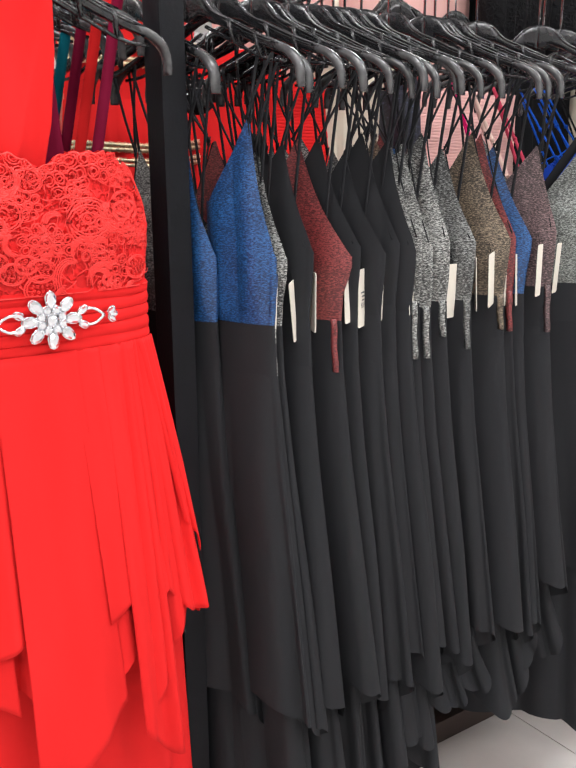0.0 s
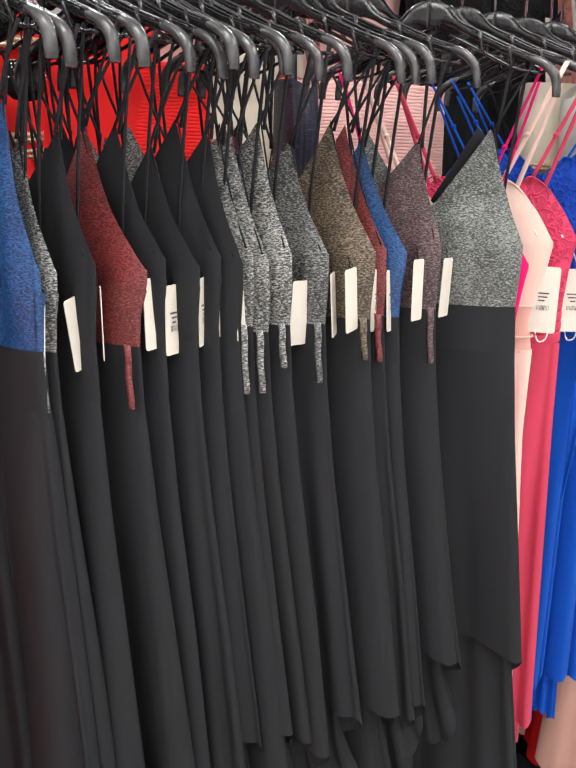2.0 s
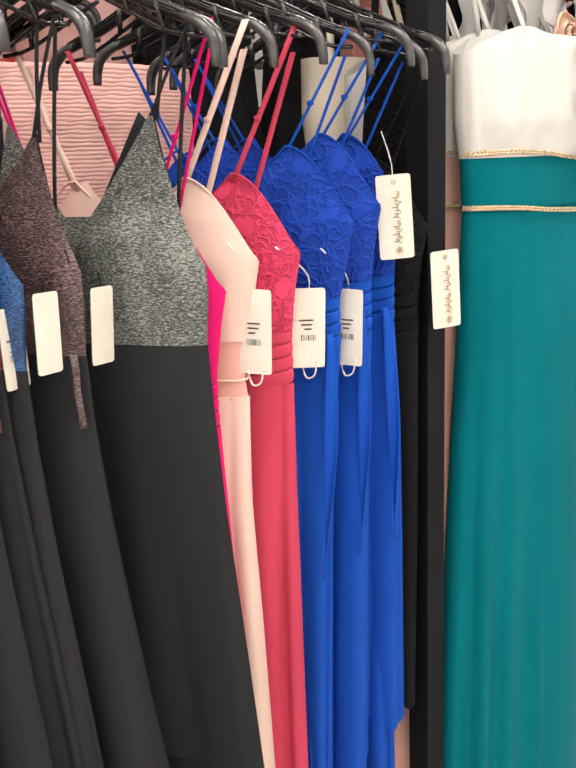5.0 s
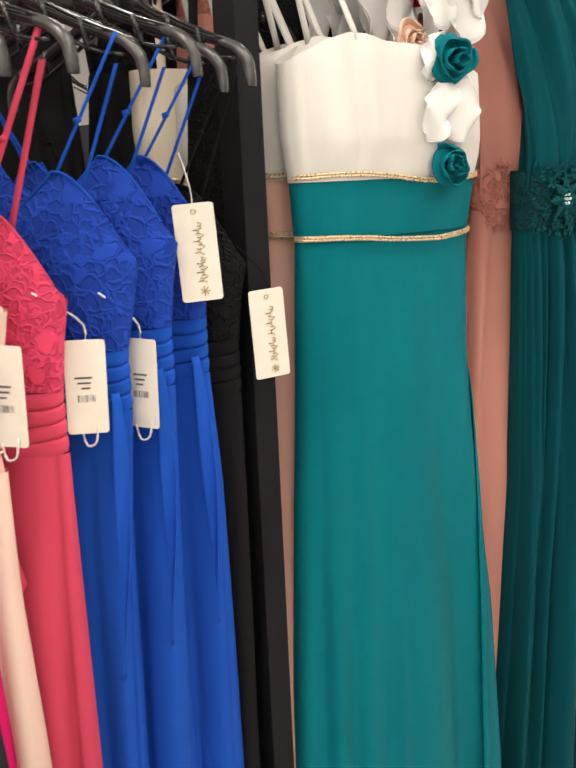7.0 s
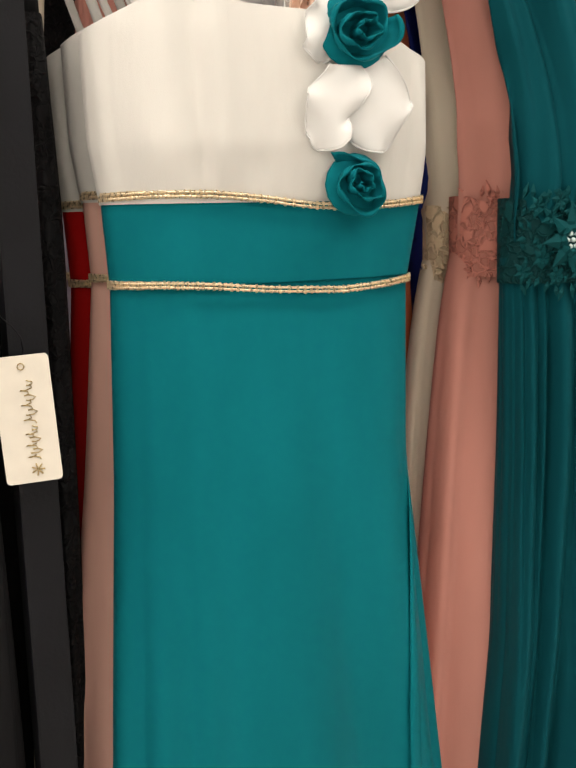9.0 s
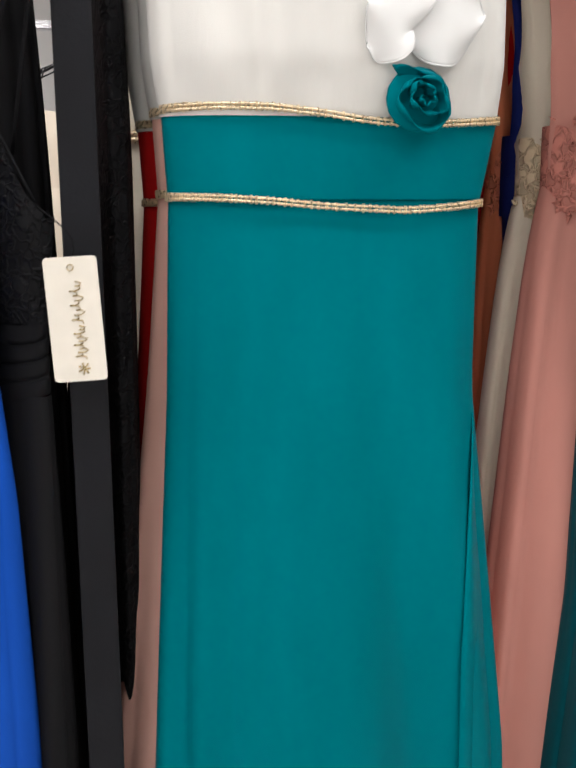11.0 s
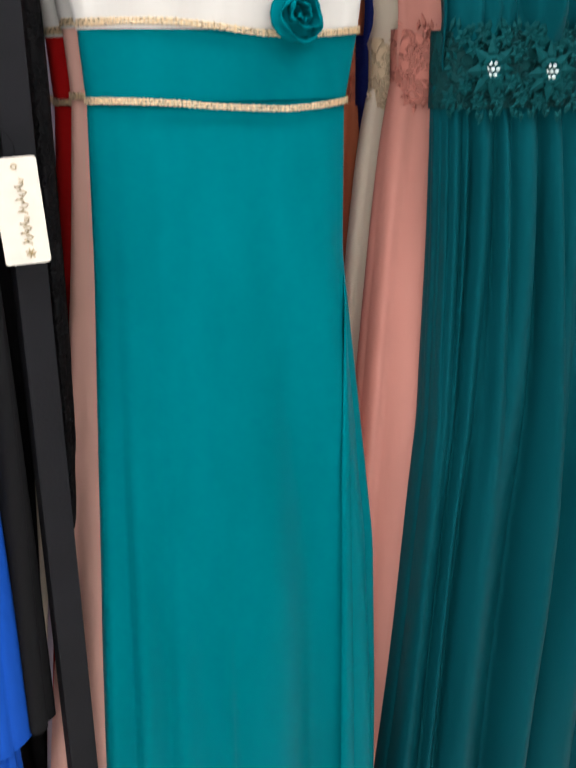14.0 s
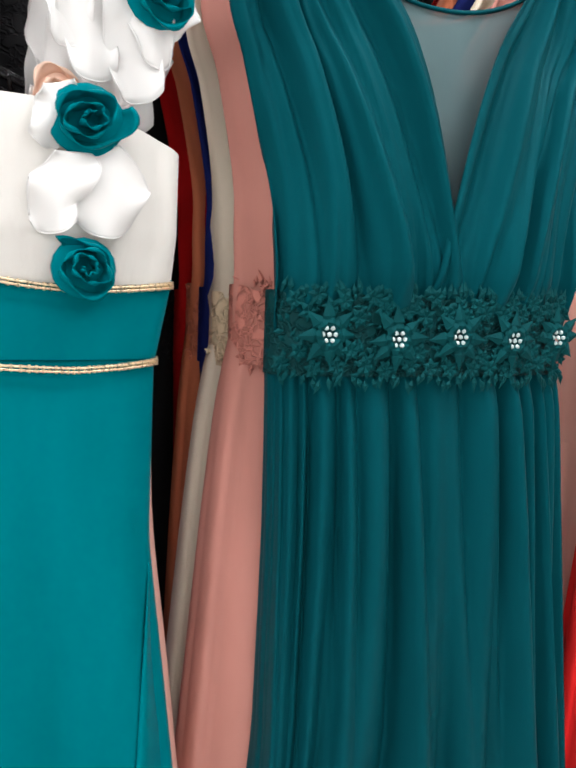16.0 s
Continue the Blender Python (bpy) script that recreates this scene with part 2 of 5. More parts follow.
def box_bm(sx, sy, sz, at=(0, 0, 0), bevel=0.002, bm=None):
    own = bmesh.new()
    bmesh.ops.create_cube(own, size=1)
    bmesh.ops.transform(own, matrix=Matrix.Translation(at) @ Matrix.Diagonal((sx, sy, sz, 1)), verts=own.verts)
    if bevel:
        bmesh.ops.bevel(own, geom=own.edges[:], offset=bevel, segments=2, profile=0.7, affect="EDGES")
    return own


def smoothline(pts, n):
    """n points on a smooth line through a few."""
    p = np.array(pts, float)
    t = np.linspace(0, len(p) - 1, n)
    i = np.clip(t.astype(int), 0, len(p) - 2)
    f = (t - i)[:, None]
    a, b = p[np.clip(i - 1, 0, len(p) - 1)], p[i]
    c, d = p[i + 1], p[np.clip(i + 2, 0, len(p) - 1)]
    return 0.5 * (2 * b + (c - a) * f + (2 * a - 5 * b + 4 * c - d) * f**2 + (3 * b - a - 3 * c + d) * f**3)


def rounded(c, p):
    return np.sign(c) * np.abs(c) ** (2.0 / p)


class Folds:
    """Uneven folds round a skirt, from -1 in the valleys to 1 on the ridges."""

    def __init__(self, seed, lo, hi, count=6, sharp=1.0):
        g = np.random.RandomState(seed)
        n = int((lo + hi) * 0.75)
        w = g.uniform(0.3, 1.0, n) ** 1.6 + 0.12
        self.edge = np.r_[0, np.cumsum(w)] / w.sum() * 2 * math.pi
        self.high = np.sqrt(w / w.mean()) * g.uniform(0.6, 1.1, n)
        self.lean = g.uniform(-0.18, 0.18, n)
        self.turn, self.power = g.uniform(0, 6.28), 0.9 / sharp
        self.sway = g.uniform(-0.10, 0.10)

    def __call__(self, th, z):
        a = (th + self.turn + self.sway * z + 0.03 * np.sin(3 * th + 4 * z)) % (2 * math.pi)
        i = np.clip(np.searchsorted(self.edge, a, side="right") - 1, 0, len(self.high) - 1)
        u = (a - self.edge[i]) / (self.edge[i + 1] - self.edge[i])
        u = np.clip(u + self.lean[i] * np.sin(math.pi * u), 0, 1)
        return 1.7 * self.high[i] * np.sin(math.pi * u) ** self.power - 0.8




def skirt(name, rows, material, parent, folds, label="", cy=0.0, hem=None, n=140, nz=48, p=2.4, close_top=False):
    """A hanging tube of cloth. rows from the top down: z, left, right, half depth, depth of the folds."""
    r = np.array(rows, float)
    zz = np.linspace(r[0, 0], r[-1, 0], nz)
    col = [np.interp(-zz, -r[:, 0], r[:, k]) for k in range(1, 5)]
    for _ in range(3):
        col = [np.r_[c[:1], (c[:-2] + 2 * c[1:-1] + c[2:]) / 4, c[-1:]] for c in col]
    th = np.linspace(0, 2 * math.pi, n, endpoint=False)
    xl, xr, b, amp = [c[:, None] for c in col]
    z = np.repeat(zz[:, None], n, 1)
    f = folds(th[None, :], z) * amp
    cx, a = (xl + xr) / 2, (xr - xl) / 2
    c, s = rounded(np.cos(th), p)[None, :], rounded(np.sin(th), p)[None, :]
    x = cx + a * c + 0.35 * f * np.cos(th)[None, :]
    y = cy + b * s + f * np.sign(s) * np.minimum(1, np.abs(s) * 2.5)
    if hem is not None:
        drop = hem(th)[None, :]
        k = ((r[0, 0] - z) / (r[0, 0] - r[-1, 0]))
        z = z + drop * k
    return sheet(name, np.stack([x, y, z], -1), material, parent, label, closed=True)


def bodice(name, rows, top, material, parent, label="", cy=0.0, n=96, nz=22, p=2.4, folds=None, back=None, gather=1.0):
    """A bodice tube from its bottom edge to the line top(c), c from -1 (left) to 1; rows from the bottom up: z, left, right, half depth."""
    r = np.array(rows, float)
    th = np.linspace(0, 2 * math.pi, n, endpoint=False)
    front = np.sin(th) < 0
    c = rounded(np.cos(th), p)
    zt = np.array([top(v) if f or back is None else back(v) for v, f in zip(c, front)])
    s = np.linspace(0, 1, nz)[:, None]
    z = r[0, 0] + s * (zt[None, :] - r[0, 0])
    xl, xr, b = (np.interp(z, r[:, 0], r[:, k]) for k in (1, 2, 3))
    f = 0 if folds is None else folds(th[None, :], z) * (0.0050 - 0.0032 * s**2) * gather * np.minimum(1, s * 5)
    y = cy + (b + f) * rounded(np.sin(th), p)[None, :]
    x = (xl + xr) / 2 + (xr - xl) / 2 * c[None, :]
    return sheet(name, np.stack([x, y, z], -1), material, parent, label, closed=True)


def front_of(a, cx, cy, b, p=2.4):
    """The depth of a gown's front at x."""
    return lambda x: cy - b * max(1e-4, 1 - min(abs((x - cx) / a), 1) ** p) ** (1 / p)


def bar_data(line, half_w, half_h, sides=8):
    """A moulded bar along a line in the XZ plane: half_w across (local Y), half_h in the plane."""
    vs = []
    for i, (x, y, z) in enumerate(line):
        a, b = line[max(i - 1, 0)], line[min(i + 1, len(line) - 1)]
        d = Vector((b[0] - a[0], 0, b[2] - a[2])).normalized()
        nrm = Vector((-d.z, 0, d.x))
        for k in range(sides):
            w = 2 * math.pi * (k + 0.5) / sides
            cw, sw = rounded(np.cos(w), 2.6), rounded(np.sin(w), 2.6)
            vs.append(tuple(Vector((x, y + cw * half_w[i], z)) + nrm * sw * half_h[i]))
    fs = grid_faces(len(line), sides, True)
    fs += [tuple(range(sides))[::-1], tuple((len(line) - 1) * sides + k for k in range(sides))]
    return vs, fs


def hanger(m, group, wide=0.2, label="black plastic clothes hanger with glossy ends, greyed for reflections", neck=0.0):
    """Arms run along local X, the hook's top is the origin; neck lengthens the hook."""
    ob = thing("clothes_hanger", label, "hanger", group, m)
    pieces = []
    for s in (-1, 1):
        line = smoothline([(0, 0, -0.086), (s * 0.022, 0, -0.087), (s * 0.040, 0, -0.098), (s * 0.075, -0.001, -0.117), (s * 0.125, -0.004, -0.140), (s * 0.172, -0.007, -0.157)], 20)
        k = np.linspace(0, 1, 20)
        pieces.append(bar_data(line, np.interp(k, (0, 0.2, 0.4, 1), (0.0035, 0.0038, 0.0065, 0.0072)), np.interp(k, (0, 0.12, 0.26, 0.42, 1), (0.021, 0.019, 0.0125, 0.0068, 0.0058)), 12))
        for yo in (-0.0062, 0.0056):
            rim = smoothline([(s * 0.030, yo * 0.7, -0.078), (s * 0.050, yo, -0.0985), (s * 0.078, yo - 0.001, -0.1115), (s * 0.125, yo - 0.004, -0.1335), (s * 0.168, yo - 0.007, -0.1500)], 14)
            pieces.append(bar_data(rim, [0.0013] * 14, [0.0016] * 14, 6))
        rib = smoothline([(s * 0.070, -0.0072, -0.111), (s * 0.118, -0.0105, -0.134), (s * 0.156, -0.013, -0.148)], 8)
        pieces.append(bar_data(rib, [0.0014] * 8, [0.0016] * 8, 6))
        low = smoothline([(s * 0.034, 0, -0.116), (s * 0.080, -0.001, -0.138), (s * 0.138, -0.004, -0.166), (s * 0.176, -0.007, -0.172)], 9)
        pieces.append(bar_data(low, [0.0034] * 9, [0.0026] * 9, 6))
        for q, t in ((0.082, 0.003), (0.128, 0.004)):
            z0 = float(np.interp(q, (0.075, 0.125, 0.172), (-0.117, -0.140, -0.157)))
            pieces.append(bar_data([(s * q, -t - 0.004, z0 + 0.008), (s * (q + 0.003), -t - 0.004, z0 - 0.008), (s * (q + 0.006), -t, z0 - 0.024)], [0.0052, 0.0052, 0.003], [0.0034, 0.0034, 0.0026], 8))
    v, f = merged(pieces)
    raw("hanger_body", [(x, y, z - neck) for x, y, z in v], f, "plastic", ob)
    for s in (-1, 1):
        end = smoothline([(s * 0.158, -0.006, -0.151), (s * (wide - 0.020), -0.008, -0.160), (s * (wide - 0.005), -0.009, -0.174), (s * wide, -0.009, -0.190), (s * (wide + 0.001), -0.009, -0.207)], 12)
        k = np.linspace(0, 1, 12)
        v, f = bar_data(end, np.interp(k, (0, 0.3, 1), (0.0068, 0.0094, 0.0084)), np.interp(k, (0, 0.4, 1), (0.0060, 0.0064, 0.0040)), 12)
        raw("end_grip", [(x, y, z - neck) for x, y, z in v], f, "grip", ob, "grey-black end, its paler tone standing for reflected light")
    hook = [(0, 0, -0.070 - neck), (0, 0, -0.036)] + [(0.019 * math.sin(a), 0, -0.019 + 0.019 * -math.cos(a)) for a in np.linspace(0.2, 4.4, 12)]
    tube("hook", hook, 0.0021, "chrome", ob, "bare metal hook", 6)
    return ob


def strip_box(w, h, d, material, name, parent, m, label="", r=0.004):
    """A thin card with rounded corners in the XZ plane."""
    bm = bmesh.new()
    pts = []
    for cx, cz, a0 in ((w / 2 - r, h / 2 - r, 0), (-w / 2 + r, h / 2 - r, 90), (-w / 2 + r, -h / 2 + r, 180), (w / 2 - r, -h / 2 + r, 270)):
        for k in range(4):
            a = math.radians(a0 + k * 30)
            pts.append((cx + r * math.cos(a), cz + r * math.sin(a)))
    lo = [bm.verts.new((x, -d / 2, z)) for x, z in pts]
    hi = [bm.verts.new((x, d / 2, z)) for x, z in pts]
    bm.faces.new(lo)
    bm.faces.new(hi[::-1])
    for i in range(len(pts)):
        k = (i + 1) % len(pts)
        bm.faces.new((lo[i], hi[i], hi[k], lo[k]))
    bmesh.ops.transform(bm, matrix=m, verts=bm.verts)
    return part(name, bm, material, parent, label)


def price_tag(parent, m, w=0.038, h=0.090, printed="bars", seed=0):
    """A swing tag whose top middle is m's origin, its printed face to local -Y."""
    g = random.Random(seed)
    tag = strip_box(w, h, 0.0012, "card", "swing_tag", parent, m @ Matrix.Translation((0, 0, -h / 2)), "ivory card swing tag")
    bits = []
    if printed == "bars":
        for k in range(3):
            bits.append(((-w * 0.05 + g.uniform(-0.002, 0.002)), -h * 0.40 - k * 0.006, w * (0.42 - 0.1 * k), 0.0022))
        for k in range(9):
            bits.append((-w * 0.2 + k * w * 0.05, -h * 0.62, w * g.choice((0.015, 0.03)), 0.008))
        vs, fs = [], []
        for x, z, a, b in bits:
            o = len(vs)
            for px, pz in ((-a / 2, -b / 2), (a / 2, -b / 2), (a / 2, b / 2), (-a / 2, b / 2)):
                vs.append(tuple(m @ Vector((x + px, -0.0011, z + pz))))
            fs.append((o, o + 1, o + 2, o + 3))
        raw("print", vs, fs, "ink", tag, "small dark printed lines")
    elif printed == "script":
        lines = []
        for z0, z1 in ((-0.024, -0.062), (-0.066, -0.096)):
            pts = []
            for k in range(40):
                q = k / 39
                pts.append(m @ Vector((0.004 * math.sin(k * 1.35) + 0.003 * math.sin(k * 0.5) + 0.003, -0.0012, z0 + (z1 - z0) * q + 0.0012 * math.cos(k * 1.35))))
            lines.append(tube_data(pts, 0.0006, 3))
        for k in range(7):
            a = k * 0.9
            lines.append(tube_data([m @ Vector((0.004 + 0.006 * math.cos(a) * q, -0.0012, -0.106 + 0.006 * math.sin(a) * q)) for q in (0.1, 0.6, 1)], 0.0008, 3))
        v, f = merged(lines)
        raw("script", v, f, "goldink", tag, "gold flourish")
        tube("eyelet", [m @ Vector((0.003 * math.cos(a), -0.0012, -0.010 + 0.003 * math.sin(a))) for a in np.linspace(0, 6.28, 9)[:-1]], 0.0006, "goldink", tag, closed=True, sides=4)
    return tag


# ---------- the room ----------
X0, X1, Y0, Y1, H = -3.2, 5.2, -2.8, 4.2, 3.0


def slab(name, sx, sy, sz, at, material, label=""):
    ob = part(name, box_bm(sx, sy, sz, at, 0.0), material)
    return tagged(ob, label, "", "", "structure")


floor = slab("floor", X1 - X0 + 0.4, Y1 - Y0 + 0.4, 0.1, ((X0 + X1) / 2, (Y0 + Y1) / 2, -0.058), "grout", "pale polished tile floor with thin grey joints")
slab("ceiling", X1 - X0 + 0.4, Y1 - Y0 + 0.4, 0.1, ((X0 + X1) / 2, (Y0 + Y1) / 2, H + 0.05), "ceil", "plain white ceiling")
slab("wall_north", X1 - X0 + 0.4, 0.1, H, ((X0 + X1) / 2, Y1 + 0.05, H / 2), "wall", "plain white shop wall")
slab("wall_south", X1 - X0 + 0.4, 0.1, H, ((X0 + X1) / 2, Y0 - 0.05, H / 2), "wall", "plain white shop wall")
slab("wall_west", 0.1, Y1 - Y0, H, (X0 - 0.05, (Y0 + Y1) / 2, H / 2), "wall", "plain white shop wall")
slab("wall_east", 0.1, Y1 - Y0, H, (X1 + 0.05, (Y0 + Y1) / 2, H / 2), "wall", "plain white shop wall")

# ---------- the garment rack ----------
UP = (-0.102, 1.207, 2.516)
rack = thing("garment_rack", "black steel garment rack with uprights, rails and a low base", "clothes rack")
for ux in UP:
    part("upright", box_bm(0.037, 0.05, 2.2, (ux, 0.041, 1.1), 0.003), "steel", rack)
    part("upright", box_bm(0.034, 0.05, 2.2, (ux - 0.002, 0.70, 1.1), 0.003), "steel", rack)
    part("base_foot", box_bm(0.055, 0.60, 0.05, (ux, 0.371, 0.025), 0.004), "steel", rack)
    part("cross_tie", box_bm(0.03, 0.60, 0.03, (ux, 0.37, 2.12), 0.003), "steel", rack)
for a, b in zip(UP[:-1], UP[1:]):
    w = b - a - 0.04
    part("top_bar", box_bm(w, 0.03, 0.03, ((a + b) / 2, 0.041, 2.15), 0.003), "steel", rack)
    part("back_bar", box_bm(w, 0.03, 0.03, ((a + b) / 2, 0.70, 2.15), 0.003), "steel", rack)
part("hanging_rail", box_bm(1.27, 0.012, 0.03, (0.5525, 0.072, 1.770), 0.003), "chrome", rack, "flat steel hanging rail")
for rx in (-0.07, 1.175):
    part("rail_bracket", box_bm(0.014, 0.05, 0.05, (rx, 0.066, 1.770), 0.003), "steel", rack)
for ax, az, a0 in ((-0.324, 1.735, -0.06), (1.465, 1.965, -0.05), (1.99, 2.035, -0.05), (2.45, 1.80, -0.02)):
    part("face_out_arm", box_bm(0.022, 0.72 - a0, 0.014, (ax, (0.72 + a0) / 2, az), 0.003), "chrome", rack, "steel face-out arm")
    part("arm_tie", box_bm(0.02, 0.02, 2.15 - az, (ax, 0.70, (2.15 + az) / 2), 0.002), "steel", rack)
for bx, bw in ((1.86, 1.26),):
    part("base_front", box_bm(bw, 0.02, 0.055, (bx, 0.028, 0.0275), 0.003), "steel", rack, "black base rail along the floor")
    part("base_shelf", box_bm(bw, 0.62, 0.02, (bx, 0.352, 0.052), 0.003), "platform", rack, "dark brown base board")


part("base_shelf", box_bm(1.25, 0.36, 0.06, (0.5525, 0.49, 0.03), 0.003), "platform", rack, "dark brown base board")


# ---------- gowns that face the aisle ----------
def trim_beads(name, line, parent, material="gold", size=0.0043, label="gold bugle-bead trim"):
    """Short upright beads side by side along a line, on a pair of fine cords."""
    pts = smoothline(line, max(2, int(np.linalg.norm(np.diff(np.array(line), axis=0), axis=1).sum() / 0.0042)))
    vs, fs = [], []
    for k, (x, y, z) in enumerate(pts):
        o, w, d = len(vs), 0.0015, 0.0016
        e = size * (0.9 + 0.2 * ((k * 37) % 10) / 10)
        for dx, dy, dz in ((-w, 0, -e), (w, 0, -e), (w, 0, e), (-w, 0, e), (0, -d * 1.8, -e * 0.8), (0, -d * 1.8, e * 0.8)):
            vs.append((x + dx, y - 0.001 + dy, z + dz))
        fs += [(o, o + 1, o + 4), (o + 1, o + 2, o + 5, o + 4), (o + 2, o + 3, o + 5), (o + 3, o, o + 4, o + 5), (o, o + 3, o + 2, o + 1)]
    ob = raw(name, vs, fs, material, parent, label, smooth=False)
    for dz in (-0.45, 0.45):
        v, f = tube_data([(x, y - 0.0022, z + dz * size) for x, y, z in pts[::3]], size * 0.36, 5)
        raw("trim_cord", v, f, material, ob)
    return ob


def rosette(name, x, y, z, r, material, parent, label, seed=0):
    """A rolled cloth rose, facing -Y."""
    g = np.random.RandomState(seed)
    turns, n = 2.9, 120
    q = np.linspace(0, 1, n)
    a = q * turns * 2 * math.pi + seed
    rad = r * (0.12 + 0.83 * q) * (1 + 0.15 * np.sin(a * 1.37 + seed) + 0.06 * np.sin(a * 3.3 + 2 * seed))
    rows = []
    for k, (lift, out) in enumerate(((0.0, 0.72), (0.45, 0.92), (0.8, 1.04), (1.0, 1.02), (0.93, 0.95))):
        h = 0.030 * (r / 0.045) * (1.05 - 0.65 * q**1.6)
        rr = rad * out + 0.002 * np.sin(a * 5 + k)
        rows.append(np.stack([x + rr * np.cos(a), y - lift * h, z + rr * np.sin(a) * 0.90 + 0.15 * rr * np.cos(a + seed)], -1))
    ob = sheet(name, np.array(rows), material, parent, label, thick=0.0012)
    bm = bmesh.new()
    bmesh.ops.create_uvsphere(bm, u_segments=20, v_segments=8, radius=1)
    bmesh.ops.transform(bm, matrix=Matrix.Translation((x, y, z)) @ Matrix.Diagonal((r * 0.93, 0.006, r * 0.86, 1)), verts=bm.verts)
    part("rose_base", bm, material, ob, smooth=True)
    return ob


def ruffle(name, spine, width, material, parent, seed=0, waves=5, flip=1, amp=0.012, label=""):
    """A gathered frill of thin cloth that stands off its sewn edge and curls at the rim."""
    n, k = 130, 14
    sp = smoothline(spine, n)
    q = np.linspace(0, 1, n)
    g = np.random.RandomState(seed + 1)
    ph = q * waves * 2 * math.pi + g.uniform(0, 6) + 0.8 * np.sin(q * 5 + g.uniform(0, 6))
    size = 0.75 + 0.35 * np.sin(q * 7 + g.uniform(0, 6))
    wd = np.array(smoothline([(w, 0, 0) for w in width], n))[:, 0]
    rows = []
    for j in range(k):
        e = j / (k - 1)
        lift = amp * size * e**1.4
        out = wd * e**0.85
        rows.append(np.stack([sp[:, 0] + flip * out + 0.5 * lift * np.cos(ph), sp[:, 1] - 0.003 - 0.010 * math.sin(e * 2.2) - lift * (1.0 + 0.95 * np.sin(ph)), sp[:, 2] - 0.15 * out + 0.7 * lift * np.cos(ph + 0.6)], -1))
    ob = sheet(name, np.array(rows), material, parent, label, thick=0.0006)
    edge = tube_data([tuple(p) for p in rows[-1]], 0.0010, 5)
    raw("rolled_edge", edge[0], edge[1], material, ob)
    return ob


def organza_lobe(top, bottom, half, parent, seed, y0, curl=0.010, lean=0.0):
    """A hanging tongue of stiff organza with a rounded lower end and a rolled, waving rim."""
    g = np.random.RandomState(seed)
    ph = g.uniform(0, 6.28, 4)
    q, e = np.linspace(0, 1, 26)[:, None], np.linspace(-1, 1, 27)[None, :]
    w = np.interp(q, np.linspace(0, 1, len(half)), half)
    for _ in range(4):
        w = np.r_[w[:1], (w[:-2] + 2 * w[1:-1] + w[2:]) / 4, w[-1:]]
    x = top[0] + (bottom[0] - top[0]) * q + w * e + 0.004 * np.sin(q * 6 + ph[0]) + lean * q * q
    z = top[1] + (bottom[1] - top[1]) * q + 0.55 * w * q**2 * np.abs(e) ** 2.6 + 0.004 * np.sin(q * 9 + ph[1]) * e
    rim = np.abs(e) ** 2.2
    y = y0 - 0.007 * np.sin(q * math.pi) * (1 - e**2) - curl * rim * (0.35 + 0.75 * np.sin(q * 10 + ph[2] + (e > 0) * 1.7)) - 0.006 * q**3 * np.cos(e * 3 + ph[3])
    P = np.stack([x, y, z], -1)
    ob = sheet("organza_frill", P, "organza", parent, "white organza frill", thick=0.0006)
    line = [tuple(p) for p in P[:, 0]] + [tuple(p) for p in P[-1, 1:]] + [tuple(p) for p in P[::-1, -1][1:]]
    v, f = tube_data(line, 0.0010, 5)
    raw("rolled_edge", v, f, "organza", ob)
    return ob


